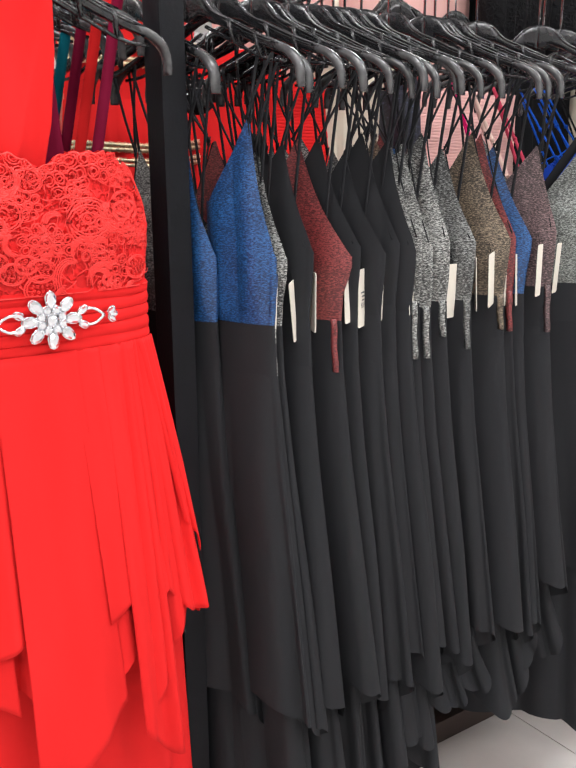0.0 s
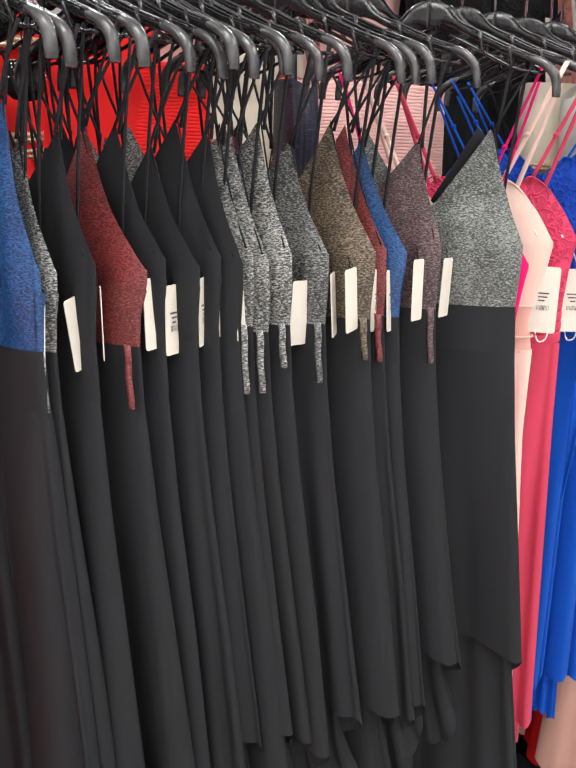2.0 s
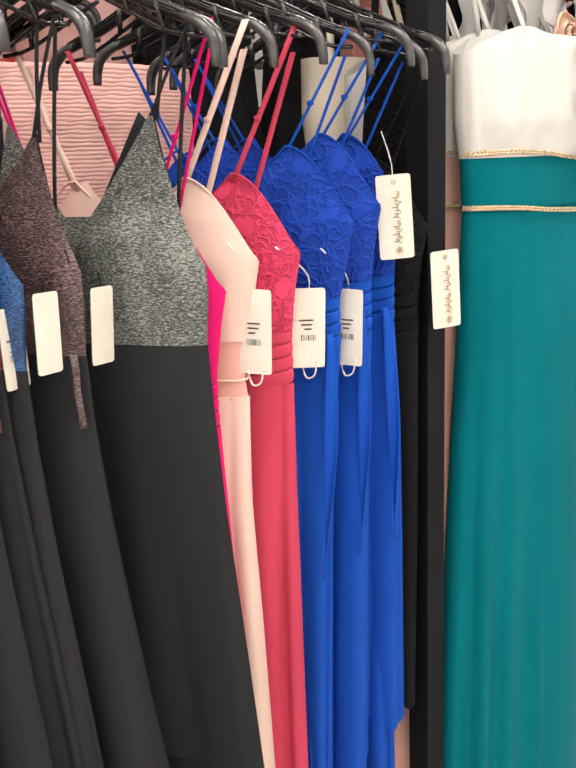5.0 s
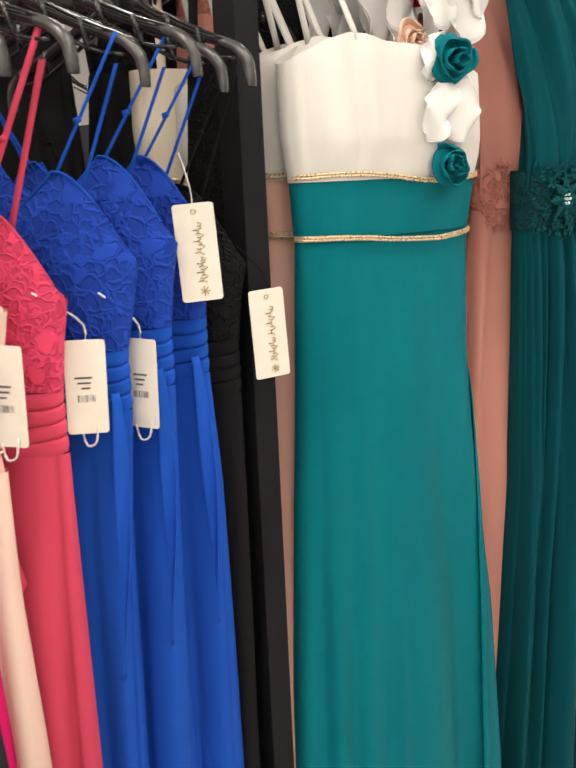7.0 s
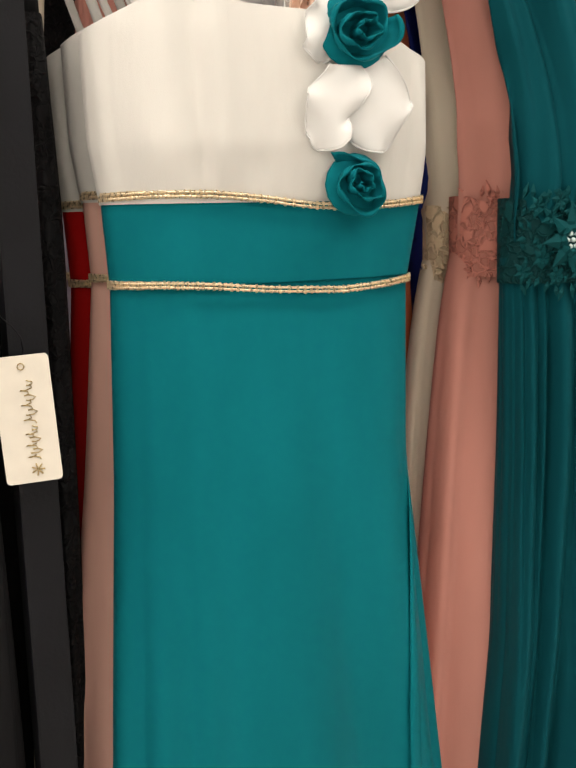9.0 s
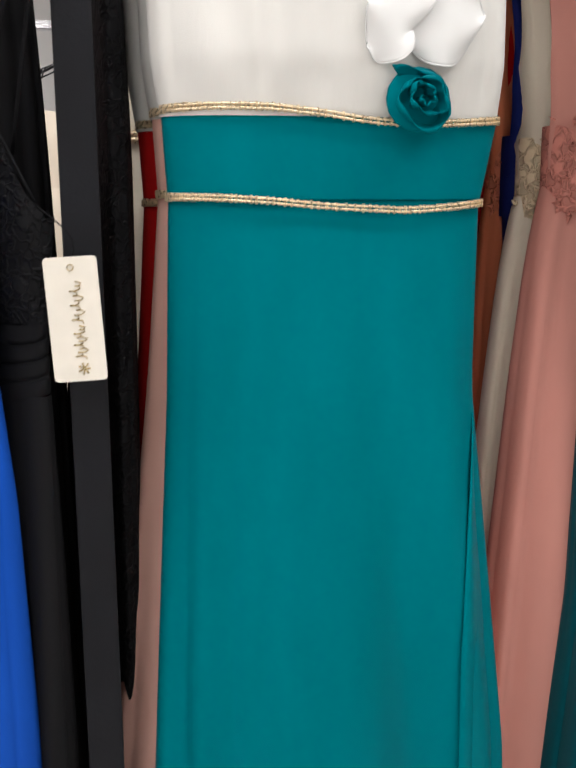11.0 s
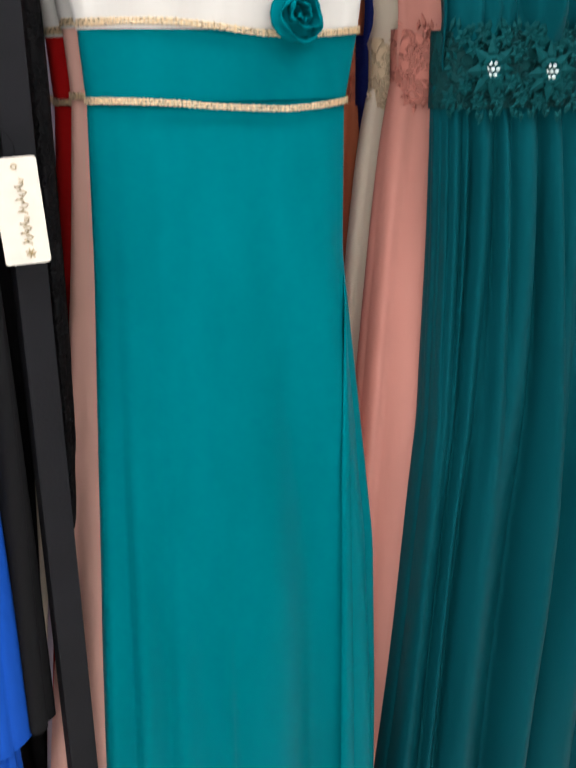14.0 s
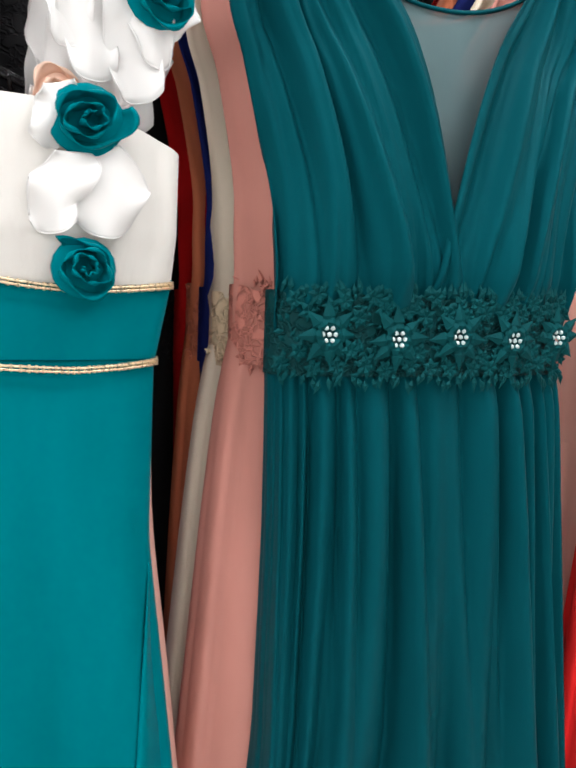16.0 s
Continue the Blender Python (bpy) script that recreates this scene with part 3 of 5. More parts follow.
def two_tone_gown(y, colour, word, seed, main=False, dx=0.0):
    """White chiffon bodice with cloth roses over a plain long skirt, hung facing the aisle."""
    g = thing("evening_gown", f"long {word} gown with white chiffon bodice and gold trims", "dress", "white-topped gowns on one arm", pose(dx, y, 0.004 * (seed % 3 - 1) if y else 0))
    n, nz = (260, 90) if main else (120, 40)
    soft = Folds(seed, 5, 9, 6, 0.62)

    def fl(th, z):
        u = th - 4.516
        ridge = np.where(u < 0, np.clip(1 + u / 0.55, 0, 1) ** 1.6, np.clip(1 - u / 0.05, 0, 1))
        return soft(th, z) + 0.8 * main * ridge * np.clip((0.95 - z) / 0.55, 0, 1)

    flare, wr = (0.0, 0.0) if main else (-0.038 if seed == 20 else -0.026, 0.030 if seed == 20 else 0.006)
    skirt("skirt", [(1.338, 1.294, 1.630 + wr * 0.7, 0.036, 0.0006), (1.13, 1.287 + flare * 0.3, 1.628 + wr * 0.9, 0.050, 0.002), (0.94, 1.276 + flare * 0.6, 1.652 + wr, 0.058, 0.005), (0.69, 1.262 + flare, 1.682 + wr, 0.068, 0.010),
                    (0.40, 1.244 + flare * 1.5, 1.690, 0.082, 0.015), (0.085, 1.226 + flare * 1.9, 1.694, 0.09, 0.020)], colour, g, fl, cy=0.045, n=n, nz=nz, hem=lambda t: 0.012 * np.sin(5 * t + seed) + 0.008 * np.sin(9 * t))
    if main:
        rows = []
        zz = np.linspace(1.10, 0.075, 50)
        for e in np.linspace(0, 1, 12):
            q = (1.10 - zz) / 1.03
            xa = np.interp(-zz, (-1.10, -0.98, -0.83, -0.08), (1.6245, 1.612, 1.600, 1.586))
            xb = np.interp(-zz, (-1.10, -1.0, -0.9, -0.58, -0.08), (1.6265, 1.640, 1.654, 1.680, 1.703))
            x = xa + (xb - xa) * e
            bb = np.interp(-zz, (-1.13, -0.94, -0.69, -0.40, -0.085), (0.050, 0.058, 0.068, 0.082, 0.09))
            mid, half = np.interp(-zz, (-1.13, -0.69, -0.085), (1.4575, 1.472, 1.460)), np.interp(-zz, (-1.13, -0.69, -0.085), (0.1705, 0.210, 0.234))
            ya = 0.045 - bb * np.maximum(0.02, 1 - np.minimum(1, np.abs(xa - mid) / half) ** 2.4) ** (1 / 2.4)
            yy = ya - 0.013 * np.minimum(1, q * 4) + (0.055 - ya) * e**1.6 - 0.010 * q * np.sin(e * 9.0) * (1 - e)
            rows.append(np.stack([x, yy, zz + 0.006 * np.sin(e * 5) * (q > 0.97)], -1))
        sheet("overlap_panel", np.array(rows), colour, g, "side panel lapped over the skirt", thick=0.0015)
    bodice("waistband", [(1.334, 1.2935, 1.6315, 0.040), (1.422, 1.289, 1.649, 0.043)], lambda c: 1.422, colour, g, cy=0.045, n=n // 2, nz=8)
    top = lambda c: float(np.interp(c, (-1, -0.92, -0.75, -0.55, -0.42, -0.2, 0.35, 0.6, 1), (1.570, 1.581, 1.599, 1.610, 1.609, 1.601, 1.597, 1.586, 1.559)))
    pl = Folds(seed + 3, 7, 11, 8, 0.7)
    bodice("chiffon_bodice", [(1.414, 1.288, 1.647, 0.045), (1.47, 1.280, 1.652, 0.056), (1.575, 1.277, 1.653, 0.048), (1.615, 1.290, 1.645, 0.042)], top, "white", g, "gathered white chiffon", cy=0.045, n=n, nz=26, folds=pl, gather=1.7)
    for nm, z0, cx, a, b, wob in (("upper_trim", 1.421, 1.4685, 0.1805, 0.0465, (0, 0.002, 0.001, -0.004, -0.011, -0.013, -0.010, -0.005)), ("lower_trim", 1.337, 1.4625, 0.1705, 0.0425, (0, -0.001, -0.004, -0.009, -0.012, -0.014, -0.011, -0.006))):
        line = []
        for w in np.linspace(-0.05, math.pi + 0.05, 24):
            x = cx - a * float(rounded(np.cos(w), 2.4))
            line.append((x, 0.045 - b * float(rounded(np.sin(w), 2.4)), z0 + float(np.interp(x, np.linspace(cx - a, cx + a, 8), wob))))
        trim_beads(nm, line, g)
    rx = 1.537
    rosette("rose_upper", rx, 0.045 - 0.060, 1.578, 0.043, colour, g, "rolled cloth rose", seed % 5)
    rosette("rose_lower", rx, 0.045 - 0.058, 1.430, 0.0365, colour, g, "rolled cloth rose", seed % 5 + 2)
    organza_lobe((1.520, 1.545), (1.504, 1.463), (0.018, 0.034, 0.030, 0.022, 0.022), g, seed, -0.020, 0.008, -0.004)
    organza_lobe((1.556, 1.552), (1.560, 1.462), (0.018, 0.040, 0.044, 0.040, 0.030), g, seed + 2, -0.014, 0.006)
    organza_lobe((1.512, 1.612), (1.503, 1.548), (0.014, 0.026, 0.024, 0.018), g, seed + 4, -0.012, 0.008)
    # the frilled shoulder strap with its bud
    sx = 0.0 if main else 0.004 * (seed % 4)
    for k, (tp, bt, hw, yo) in enumerate((((1.585, 1.80), (1.592, 1.604), (0.024, 0.030, 0.036, 0.030, 0.028, 0.022), 0.004), ((1.548, 1.80), (1.545, 1.622), (0.022, 0.032, 0.026, 0.034, 0.026, 0.024), 0.012),
                                           ((1.600, 1.80), (1.610, 1.640), (0.018, 0.026, 0.024, 0.018), -0.004), ((1.530, 1.79), (1.520, 1.655), (0.016, 0.026, 0.024, 0.020), 0.016))):
        if not main and k > 1:
            continue
        organza_lobe((tp[0] + sx, tp[1]), (bt[0] + sx, bt[1]), hw, g, seed + 5 * k, yo, 0.014)
    rosette("strap_rose", 1.612, -0.012, 1.712, 0.040, colour, g, "rolled cloth rose", 3)
    organza_lobe((1.612, 1.735), (1.622, 1.668), (0.030, 0.042, 0.036, 0.022), g, seed + 9, 0.004, 0.008)
    if seed == 20:
        rosette("rose_bud", 1.526, -0.022, 1.606, 0.030, "peach", g, "small peach cloth rose", 4)
    for x, yo in ((1.384, 0.006), (1.356, 0.078)):
        rows = []
        for e in (-1, -0.3, 0.4, 1):
            rows.append([(x + 0.0055 * e - 0.085 * q, yo + (0.045 - yo) * q + 0.001 * e * e, 1.598 + 0.222 * q) for q in np.linspace(0, 1, 10)])
        sheet("strap", np.array(rows), "white", g, "white chiffon strap", thick=0.001)
    hanger(pose(1.465, y + 0.045, 1.985, 0, 0, 2), "hangers on the arm", 0.185)
    return g


two_tone_gown(0.0, "teal", "teal", 11, True)
for k, (cname, word) in enumerate((("blush", "blush pink"), ("red_deep", "deep red"), ("lilac", "pale lilac"), ("blush", "blush pink"), ("lilac", "pale lilac"))):
    two_tone_gown(0.070 + 0.056 * k, cname, word, 20 + k, dx=(-0.003, -0.014, 0.036, 0.020, 0.010)[k])


def leaf_data(c, r, tip, wide, lift):
    """A pointed lace leaf from c outwards at angle r in the XZ plane."""
    d, s = Vector((math.cos(r), 0, math.sin(r))), Vector((-math.sin(r), 0, math.cos(r)))
    o, up = Vector(c), Vector((0, -1, 0))
    q = [o + up * 0.001, o + d * tip * 0.45 + s * wide + up * lift * 0.8, o + d * tip + up * lift * 0.3, o + d * tip * 0.45 - s * wide + up * lift * 0.8, o + d * tip * 0.45 + up * lift * 1.6]
    return [tuple(v) for v in q], [(0, 4, 1), (1, 4, 2), (2, 4, 3), (3, 4, 0)]


def v_neck_gown(y, cloth, lace, word, seed, main=False, fa=0.0):
    """Gathered V-neck gown with a lace flower belt and a full skirt, hung facing the aisle."""
    g = thing("evening_gown", f"long {word} chiffon gown with V neck and lace belt", "dress", "chiffon gowns on one arm", pose(-0.17 * max(0, y - 0.10), y, 0.005 * (seed % 3 - 1) if y else 0))
    n, nz = (360, 70) if main else (130, 40)
    ka = 1.75 if main else 0.4
    fine, broad = Folds(seed, 20, 28, 7, 1.1), Folds(seed + 3, 9, 14, 7, 0.8)

    def merging(th, z):
        k = np.clip((1.28 - z) / 0.6, 0, 1)
        return (fine(th, z) * (1 - k) * 0.9 + broad(th, z) * (0.35 + 0.65 * k)) * (0.10 + 0.90 * np.abs(np.sin(th)) ** 1.4)

    fl = merging if main else Folds(seed, 6, 10, 7, 1.0)
    fb = 0.0 if main else 0.016
    tuck_in = 0.017 if main else 0.0
    skirt("skirt", [(1.345, 1.772 - fb, 2.206, 0.045, 0.002), (1.29, 1.768 + tuck_in * 0.5 - fb - fa * 0.2, 2.222, 0.050, 0.012 * ka), (1.12, 1.764 + tuck_in - fb - fa * 0.5, 2.235, 0.058, 0.021 * ka), (0.85, 1.762 + tuck_in - fb - fa, 2.262, 0.070, 0.026 * ka), (0.5, 1.730 + tuck_in - fb - fa, 2.30, 0.085, 0.031 * ka),
                    (0.075, 1.69 + tuck_in - fa, 2.33, 0.10, 0.030 * ka)], cloth, g, fl, cy=0.05, n=n, nz=nz, hem=lambda t: 0.014 * np.sin(4 * t + seed) + 0.010 * np.sin(11 * t))
    fy = front_of(0.225, 1.99, 0.05, 0.056)
    for side in (-1, 1):
        outer = smoothline([(0.2175 + fb, 1.365), (0.2215 + fb, 1.47), (0.230 + 0.6 * fb, 1.55), (0.262, 1.67), (0.285, 1.76), (0.250, 1.90)], 40)
        inner = smoothline([(-0.034, 1.375), (-0.018, 1.46), (0.000, 1.53), (0.031, 1.640), (0.066, 1.728), (0.105, 1.79), (0.175, 1.90)], 40)
        nu = 60 if main else 24
        e = np.linspace(0, 1, nu)[None, :]
        q = np.linspace(0, 1, 40)[:, None]
        x = outer[:, :1] * (1 - e) + inner[:, :1] * e
        z = outer[:, 1:] * (1 - e) + inner[:, 1:] * e
        gg = np.random.RandomState(seed + side)
        ph = gg.uniform(0, 6, 4)
        bend = e + 0.05 * np.sin(q * 3 + ph[3]) * np.sin(e * 7)
        pleat = 0.007 - 0.015 * np.abs(np.sin(bend * 15 + ph[0] + q * 1.6)) ** 0.75 + 0.007 * np.sin(bend * 19 + ph[1] - 2.2 * q) + 0.0025 * np.sin(bend * 66 + ph[2] + 4 * q)
        pleat = pleat + 0.0035 * np.exp(-q * 7) * np.sin(e * 95 + ph[1])
        pleat = pleat * 2.0 * (1.0 - 0.3 * q) * np.clip(0.6 + 0.4 * np.sin(e * 5.1 + ph[2] + 2 * q) ** 2, 0, 1)
        puff = -0.020 * np.sin(np.clip(q * 1.5, 0, 1) * math.pi) * np.sin(e * math.pi)
        base = np.vectorize(fy)(1.99 + np.clip(x * 0.93, 0, 0.222))
        tuck = np.clip((0.14 - q) / 0.10, 0, 1)
        yy = (0.004 if side > 0 else 0.0) * e + base * (1 - q) + (0.045 - 0.02 * e) * q + pleat * (1 - 0.75 * tuck) + puff - 0.006 * e + 0.010 * tuck
        sheet("bodice_drape", np.stack([1.99 + side * x, yy, z], -1), cloth, g, "gathered chiffon drape", thick=0.0014)
    bodice("bodice_back", [(1.38, 1.785, 2.195, 0.035), (1.6, 1.80, 2.18, 0.025)], lambda c: 1.44 + 0.03 * abs(c), cloth, g, cy=0.055, n=48, nz=8, back=lambda c: 1.50)
    # sheer yoke under a bound neckline
    e = np.linspace(-1, 1, 30)[None, :]
    q = np.linspace(0, 1, 12)[:, None]
    half = 0.02 + 0.19 * q
    zt = 1.772 + 0.10 * np.abs(e) ** 2.2
    z = 1.40 + (zt - 1.40) * q
    sheet("sheer_yoke", np.stack([1.99 + half * e, 0.028 + 0.012 * q + 0.0 * e, z], -1), "mesh", g, "sheer tulle yoke")
    tube("neck_binding", [(1.99 + 0.21 * v, 0.038, 1.772 + 0.10 * abs(v) ** 2.2) for v in np.linspace(-1, 1, 30)], 0.003, cloth, g)
    # lace belt
    bodice("belt", [(1.315, 1.7725 - fb, 2.2075, 0.060), (1.42, 1.7725 - fb, 2.2075, 0.064)], lambda c: 1.412 + 0.004 * math.sin(30 * c), lace, g, "lace belt", cy=0.05, n=120, nz=10)
    gg = random.Random(seed)
    leaves = []
    fyb = front_of(0.226, 1.99, 0.05, 0.0645)
    for k in range(5):
        fx = 1.826 + 0.088 * k
        fz = 1.366 - 0.004 * (k % 2)
        for j in range(16):
            r = j / 8 * 2 * math.pi + gg.uniform(-0.15, 0.15)
            c = (fx + 0.004 * math.cos(r), fyb(fx) - 0.006 - 0.002 * (j > 7), fz + 0.004 * math.sin(r))
            leaves.append(leaf_data(c, r, gg.uniform(0.032, 0.042) if j < 8 else gg.uniform(0.017, 0.022), 0.0088, 0.005))
        beads = []
        for j in range(7):
            r = j / 6 * 2 * math.pi
            o = (0, 0) if j == 6 else (0.0086 * math.cos(r), 0.0086 * math.sin(r))
            bm = bmesh.new()
            bmesh.ops.create_icosphere(bm, subdivisions=1, radius=0.0036, matrix=Matrix.Translation((fx + o[0], fyb(fx) - 0.011, fz + o[1])))
            beads.append(([tuple(v.co) for v in bm.verts], [tuple(v.index for v in f.verts) for f in bm.faces]))
            bm.free()
        v, f = merged(beads)
        raw("bead_cluster", v, f, "bead", g, "pale glass beads")
    for k in range(56 if main else 26):
        x = 1.776 - fb + (0.428 + fb) * (k + gg.random()) / (56 if main else 26)
        z = (1.325, 1.408, 1.345, 1.392)[k % 4] + gg.uniform(-0.006, 0.006)
        r0 = gg.uniform(0, 6.28)
        for j in range(6):
            leaves.append(leaf_data((x, fyb(x) - 0.003, z), r0 + j * 1.047, gg.uniform(0.013, 0.018), 0.0046, 0.003))
    for k in range(260 if main else 80):
        x = 1.772 - fb + (0.436 + fb) * gg.random()
        z = gg.uniform(1.315, 1.42)
        c = (x, fyb(x) - 0.001 - gg.random() * 0.003, z)
        leaves.append(leaf_data(c, gg.uniform(0, 6.28), gg.uniform(0.009, 0.016), gg.uniform(0.0022, 0.0038), 0.002))
    for k in range(48):
        x = 1.775 + 0.43 * k / 47
        for z, r in ((1.318 + 0.006 * math.sin(k), -1.57), (1.412, 1.57)):
            leaves.append(leaf_data((x, fyb(x) - 0.003, z), r + gg.uniform(-0.6, 0.6), gg.uniform(0.014, 0.026), 0.0042, 0.003))
    v, f = merged(leaves)
    raw("lace_leaves", v, f, "green_leaf" if main else lace, g, "raised lace leaves and flowers", smooth=False)
    hanger(pose(1.99, y + 0.05, 2.055, 0, 0, -2), "hangers on the arm", 0.2)
    return g


v_neck_gown(0.0, "green", "green_lace", "bottle green", 41, True)
for k, (cl, la, word, yy, fa) in enumerate((("rose", "rose_lace", "dusty rose", 0.080, 0.040), ("cream", "cream_lace", "cream", 0.135, 0.040), ("navy", "navy", "navy blue", 0.165, -0.05), ("rust", "rust_lace", "terracotta", 0.20, 0.01),
                                                 ("red_deep", "red_deep", "deep red", 0.235, -0.03), ("jet", "black_lace", "black", 0.29, 0.03))):
    v_neck_gown(yy, cl, la, word, 50 + k, False, fa)



# ---------- plain long gowns behind and beside ----------
def strapless_gown(cx, y, zt, half, cloth, upper, word, seed, hem=0.12, straps=None, lean=-0.02, turn=0.0, trim=False, dip=0.02, trims=None, smock=False, group="gowns at the back of the rack", hang=True, high=0.16):
    g = thing("long_gown", word, "dress", group, pose(cx, y, 0, 0, 0, turn))
    w = zt - 0.26
    top = (lambda c: zt - dip * (1 - abs(c)) - 0.02 * max(0, abs(c) - 0.85)) if dip > 0 else (lambda c: zt)
    bodice("bodice", [(w, -half * 0.88, half * 0.88, 0.045), (zt - 0.1, -half, half, 0.058), (zt, -half, half, 0.05)], top, upper, g, n=80, nz=20, folds=Folds(seed, 10, 30, 8) if not smock else None)
    if smock:
        rows = []
        for j in range(34):
            z = zt - 0.006 - j * 0.0064
            rows.append(tube_data([(half * 0.97 * math.cos(a), -0.005 + (0.058) * math.sin(a), z + 0.0006 * math.sin(a * 25 + j)) for a in np.linspace(math.pi * 1.02, math.pi * 1.98, 40)], [0.0066 + 0.0005 * math.sin(k * 2.3 + j * 1.3) for k in range(40)], 6))
        for v, f in rows:
            raw("smocked_tuck", v, f, upper, g)
    skirt("skirt", [(w + 0.004, -half * 0.9, half * 0.9, 0.046, 0.002), (w - 0.2, -half, half, 0.06, 0.010), (0.6 if hem < 0.5 else (w - 0.2 + hem) / 2, -half * 1.2, half * 1.2, 0.085, 0.018), (hem, -half * 1.4, half * 1.4, 0.11, 0.025)], cloth, g, Folds(seed + 1, 7, 18, 7, 1.3), n=110, nz=32, hem=lambda t: 0.012 * np.sin(6 * t + seed))
    if trim:
        for z in trims or (zt - 0.012, zt - 0.15):
            trim_beads("gold_trim", [(x, -0.002 - 0.055 * (1 - (x / half) ** 2) ** 0.42 if abs(x) < half else 0, z - (dip if z > zt - 0.1 else 0.008) * (1 - abs(x) / half)) for x in np.linspace(-half * 0.98, half * 0.98, 16)], g, size=0.009, label="broad gold bead trim")
    if straps:
        for s in (-1, 1):
            rows = []
            for e in (-1, 0, 1):
                rows.append([(s * half * 0.72 + (0.012 if half > 0.156 else 0.008) * e + s * lean * q, -0.035 + 0.035 * q, zt - 0.02 + high * q) for q in np.linspace(0, 1, 8)])
            sheet("strap", np.array(rows), straps, g, thick=0.0015)
    if hang:
        hanger(pose(cx, y, zt + high + 0.08, 0, 0, turn), "hangers at the back of the rack", 0.2)
    return g


# back of the middle bay
strapless_gown(0.035, 0.45, 1.80, 0.135, "red", "red", "long red gown with pleated bodice and gold trim", 61, trim=True, trims=(1.638, 1.612, 1.468, 1.442))
strapless_gown(0.245, 0.50, 1.66, 0.15, "red", "red", "long red gown with a draped satin bodice", 60, smock=False)
strapless_gown(0.43, 0.52, 1.60, 0.17, "red", "red", "long red gown with a finely gathered bodice", 62, smock=True)
strapless_gown(0.585, 0.48, 1.66, 0.11, "cream", "cream", "long cream gown with wide straps", 63, straps="cream")
strapless_gown(0.635, 0.40, 1.58, 0.035, "navy", "gl_navyseq", "navy gown covered in small sequins", 64, straps="gl_navyseq")
strapless_gown(0.665, 0.46, 1.60, 0.07, "red", "gl_redseq", "red gown with a sequinned bodice", 65, straps="gl_redseq")
strapless_gown(0.815, 0.42, 1.578, 0.19, "pink", "pink", "pink gown with smocked strapless bodice", 66, smock=True, dip=0.0)
strapless_gown(0.83, 0.60, 1.90, 0.20, "pink", "pink", "pale pink pleated gown", 67, straps="pink")
strapless_gown(0.50, 0.66, 1.90, 0.17, "pink", "pink", "pale pink pleated gown", 59, straps="pink")
strapless_gown(1.06, 0.47, 1.92, 0.11, "jet", "black_lace", "black gown with a lace bodice", 68, straps="black_lace")
strapless_gown(1.0, 0.62, 1.95, 0.15, "jet", "black_lace", "black gown with a lace bodice", 69, straps="black_lace")
strapless_gown(1.392, 0.43, 1.605, 0.135, "cream", "cream", "long cream gown with a plain satin bodice and gold trim", 78, straps="cream", dip=0.0, trim=True, trims=(1.425,))
tunic = thing("lace_tunic", "narrow black lace tunic hung edge-on beside the upright", "tunic", "", pose(1.246, 0.16, 0))
bodice("body", [(0.72, -0.020, 0.012, 0.060), (1.13, -0.018, 0.018, 0.075), (1.40, -0.020, 0.020, 0.085), (1.62, -0.014, 0.014, 0.060)], lambda c: 1.60, "black_lace", tunic, "black lace", n=60, nz=16, folds=Folds(79, 4, 8))
for sy in (-0.05, 0.05):
    tube("strap", smoothline([(0, sy, 1.59), (0, sy * 0.8, 1.70), (0, 0.0, 1.80)], 8), 0.004, "jet", tunic, sides=5, flat=2.0)
hanger(pose(1.246, 0.16, 1.985, 0, 0, 90), "hangers on the arm", 0.185)
pouch = thing("beaded_pouch", "small round black pouch with a beaded top, hung by a cord", "pouch", "", pose(0.118, 0.348, 1.548))
th = np.linspace(0, 2 * math.pi, 28, endpoint=False)
prof = [(0.004, -0.031), (0.018, -0.028), (0.028, -0.019), (0.033, -0.004), (0.032, 0.008), (0.027, 0.020), (0.022, 0.028)]
sheet("pouch_body", np.array([np.stack([r * np.cos(th) * (1 + 0.03 * np.sin(7 * th)), r * 0.8 * np.sin(th), z + 0 * th], -1) for r, z in prof]), "jet", pouch, "black satin", closed=True)
beads = []
for j in range(6):
    for k in range(22):
        a = 2 * math.pi * (k + 0.5 * (j % 2)) / 22
        r = float(np.interp(0.002 + j * 0.005, (-0.004, 0.008, 0.020, 0.028), (0.033, 0.032, 0.027, 0.022)))
        beads.append(bar_data([(r * math.cos(a), r * 0.8 * math.sin(a), 0.0008 + j * 0.005), (r * math.cos(a), r * 0.8 * math.sin(a), 0.0032 + j * 0.005)], [0.0016] * 2, [0.0016] * 2, 5))
v, f = merged(beads)
raw("bead_rows", v, f, "silver", pouch, "small silver beads")
tube("cord", smoothline([(0, 0, 0.026), (0.004, 0.03, 0.15), (0.0, 0.10, 0.32)], 10), 0.0014, "jet", pouch, sides=5)
# back of the bay with the facing gowns
for k, bx in enumerate((1.36, 1.62, 1.88, 2.14)):
    strapless_gown(bx, 0.50 + 0.05 * (k % 2), 1.86, 0.16, "jet", "black_lace", "black gown with a lace bodice", 70 + k, straps="black_lace")
strapless_gown(1.40, 0.43, 1.95, 0.045, "rose", "rose_lace", "dusty rose gown with a lace bodice", 77, straps="rose_lace")
strapless_gown(2.47, 0.03, 1.45, 0.19, "red", "red", "long red gown with wide straps", 75, straps="red", group="gowns on the end arm")
strapless_gown(2.49, 0.16, 1.45, 0.19, "blush", "blush", "long blush gown with wide straps", 76, straps="blush", group="gowns on the end arm")


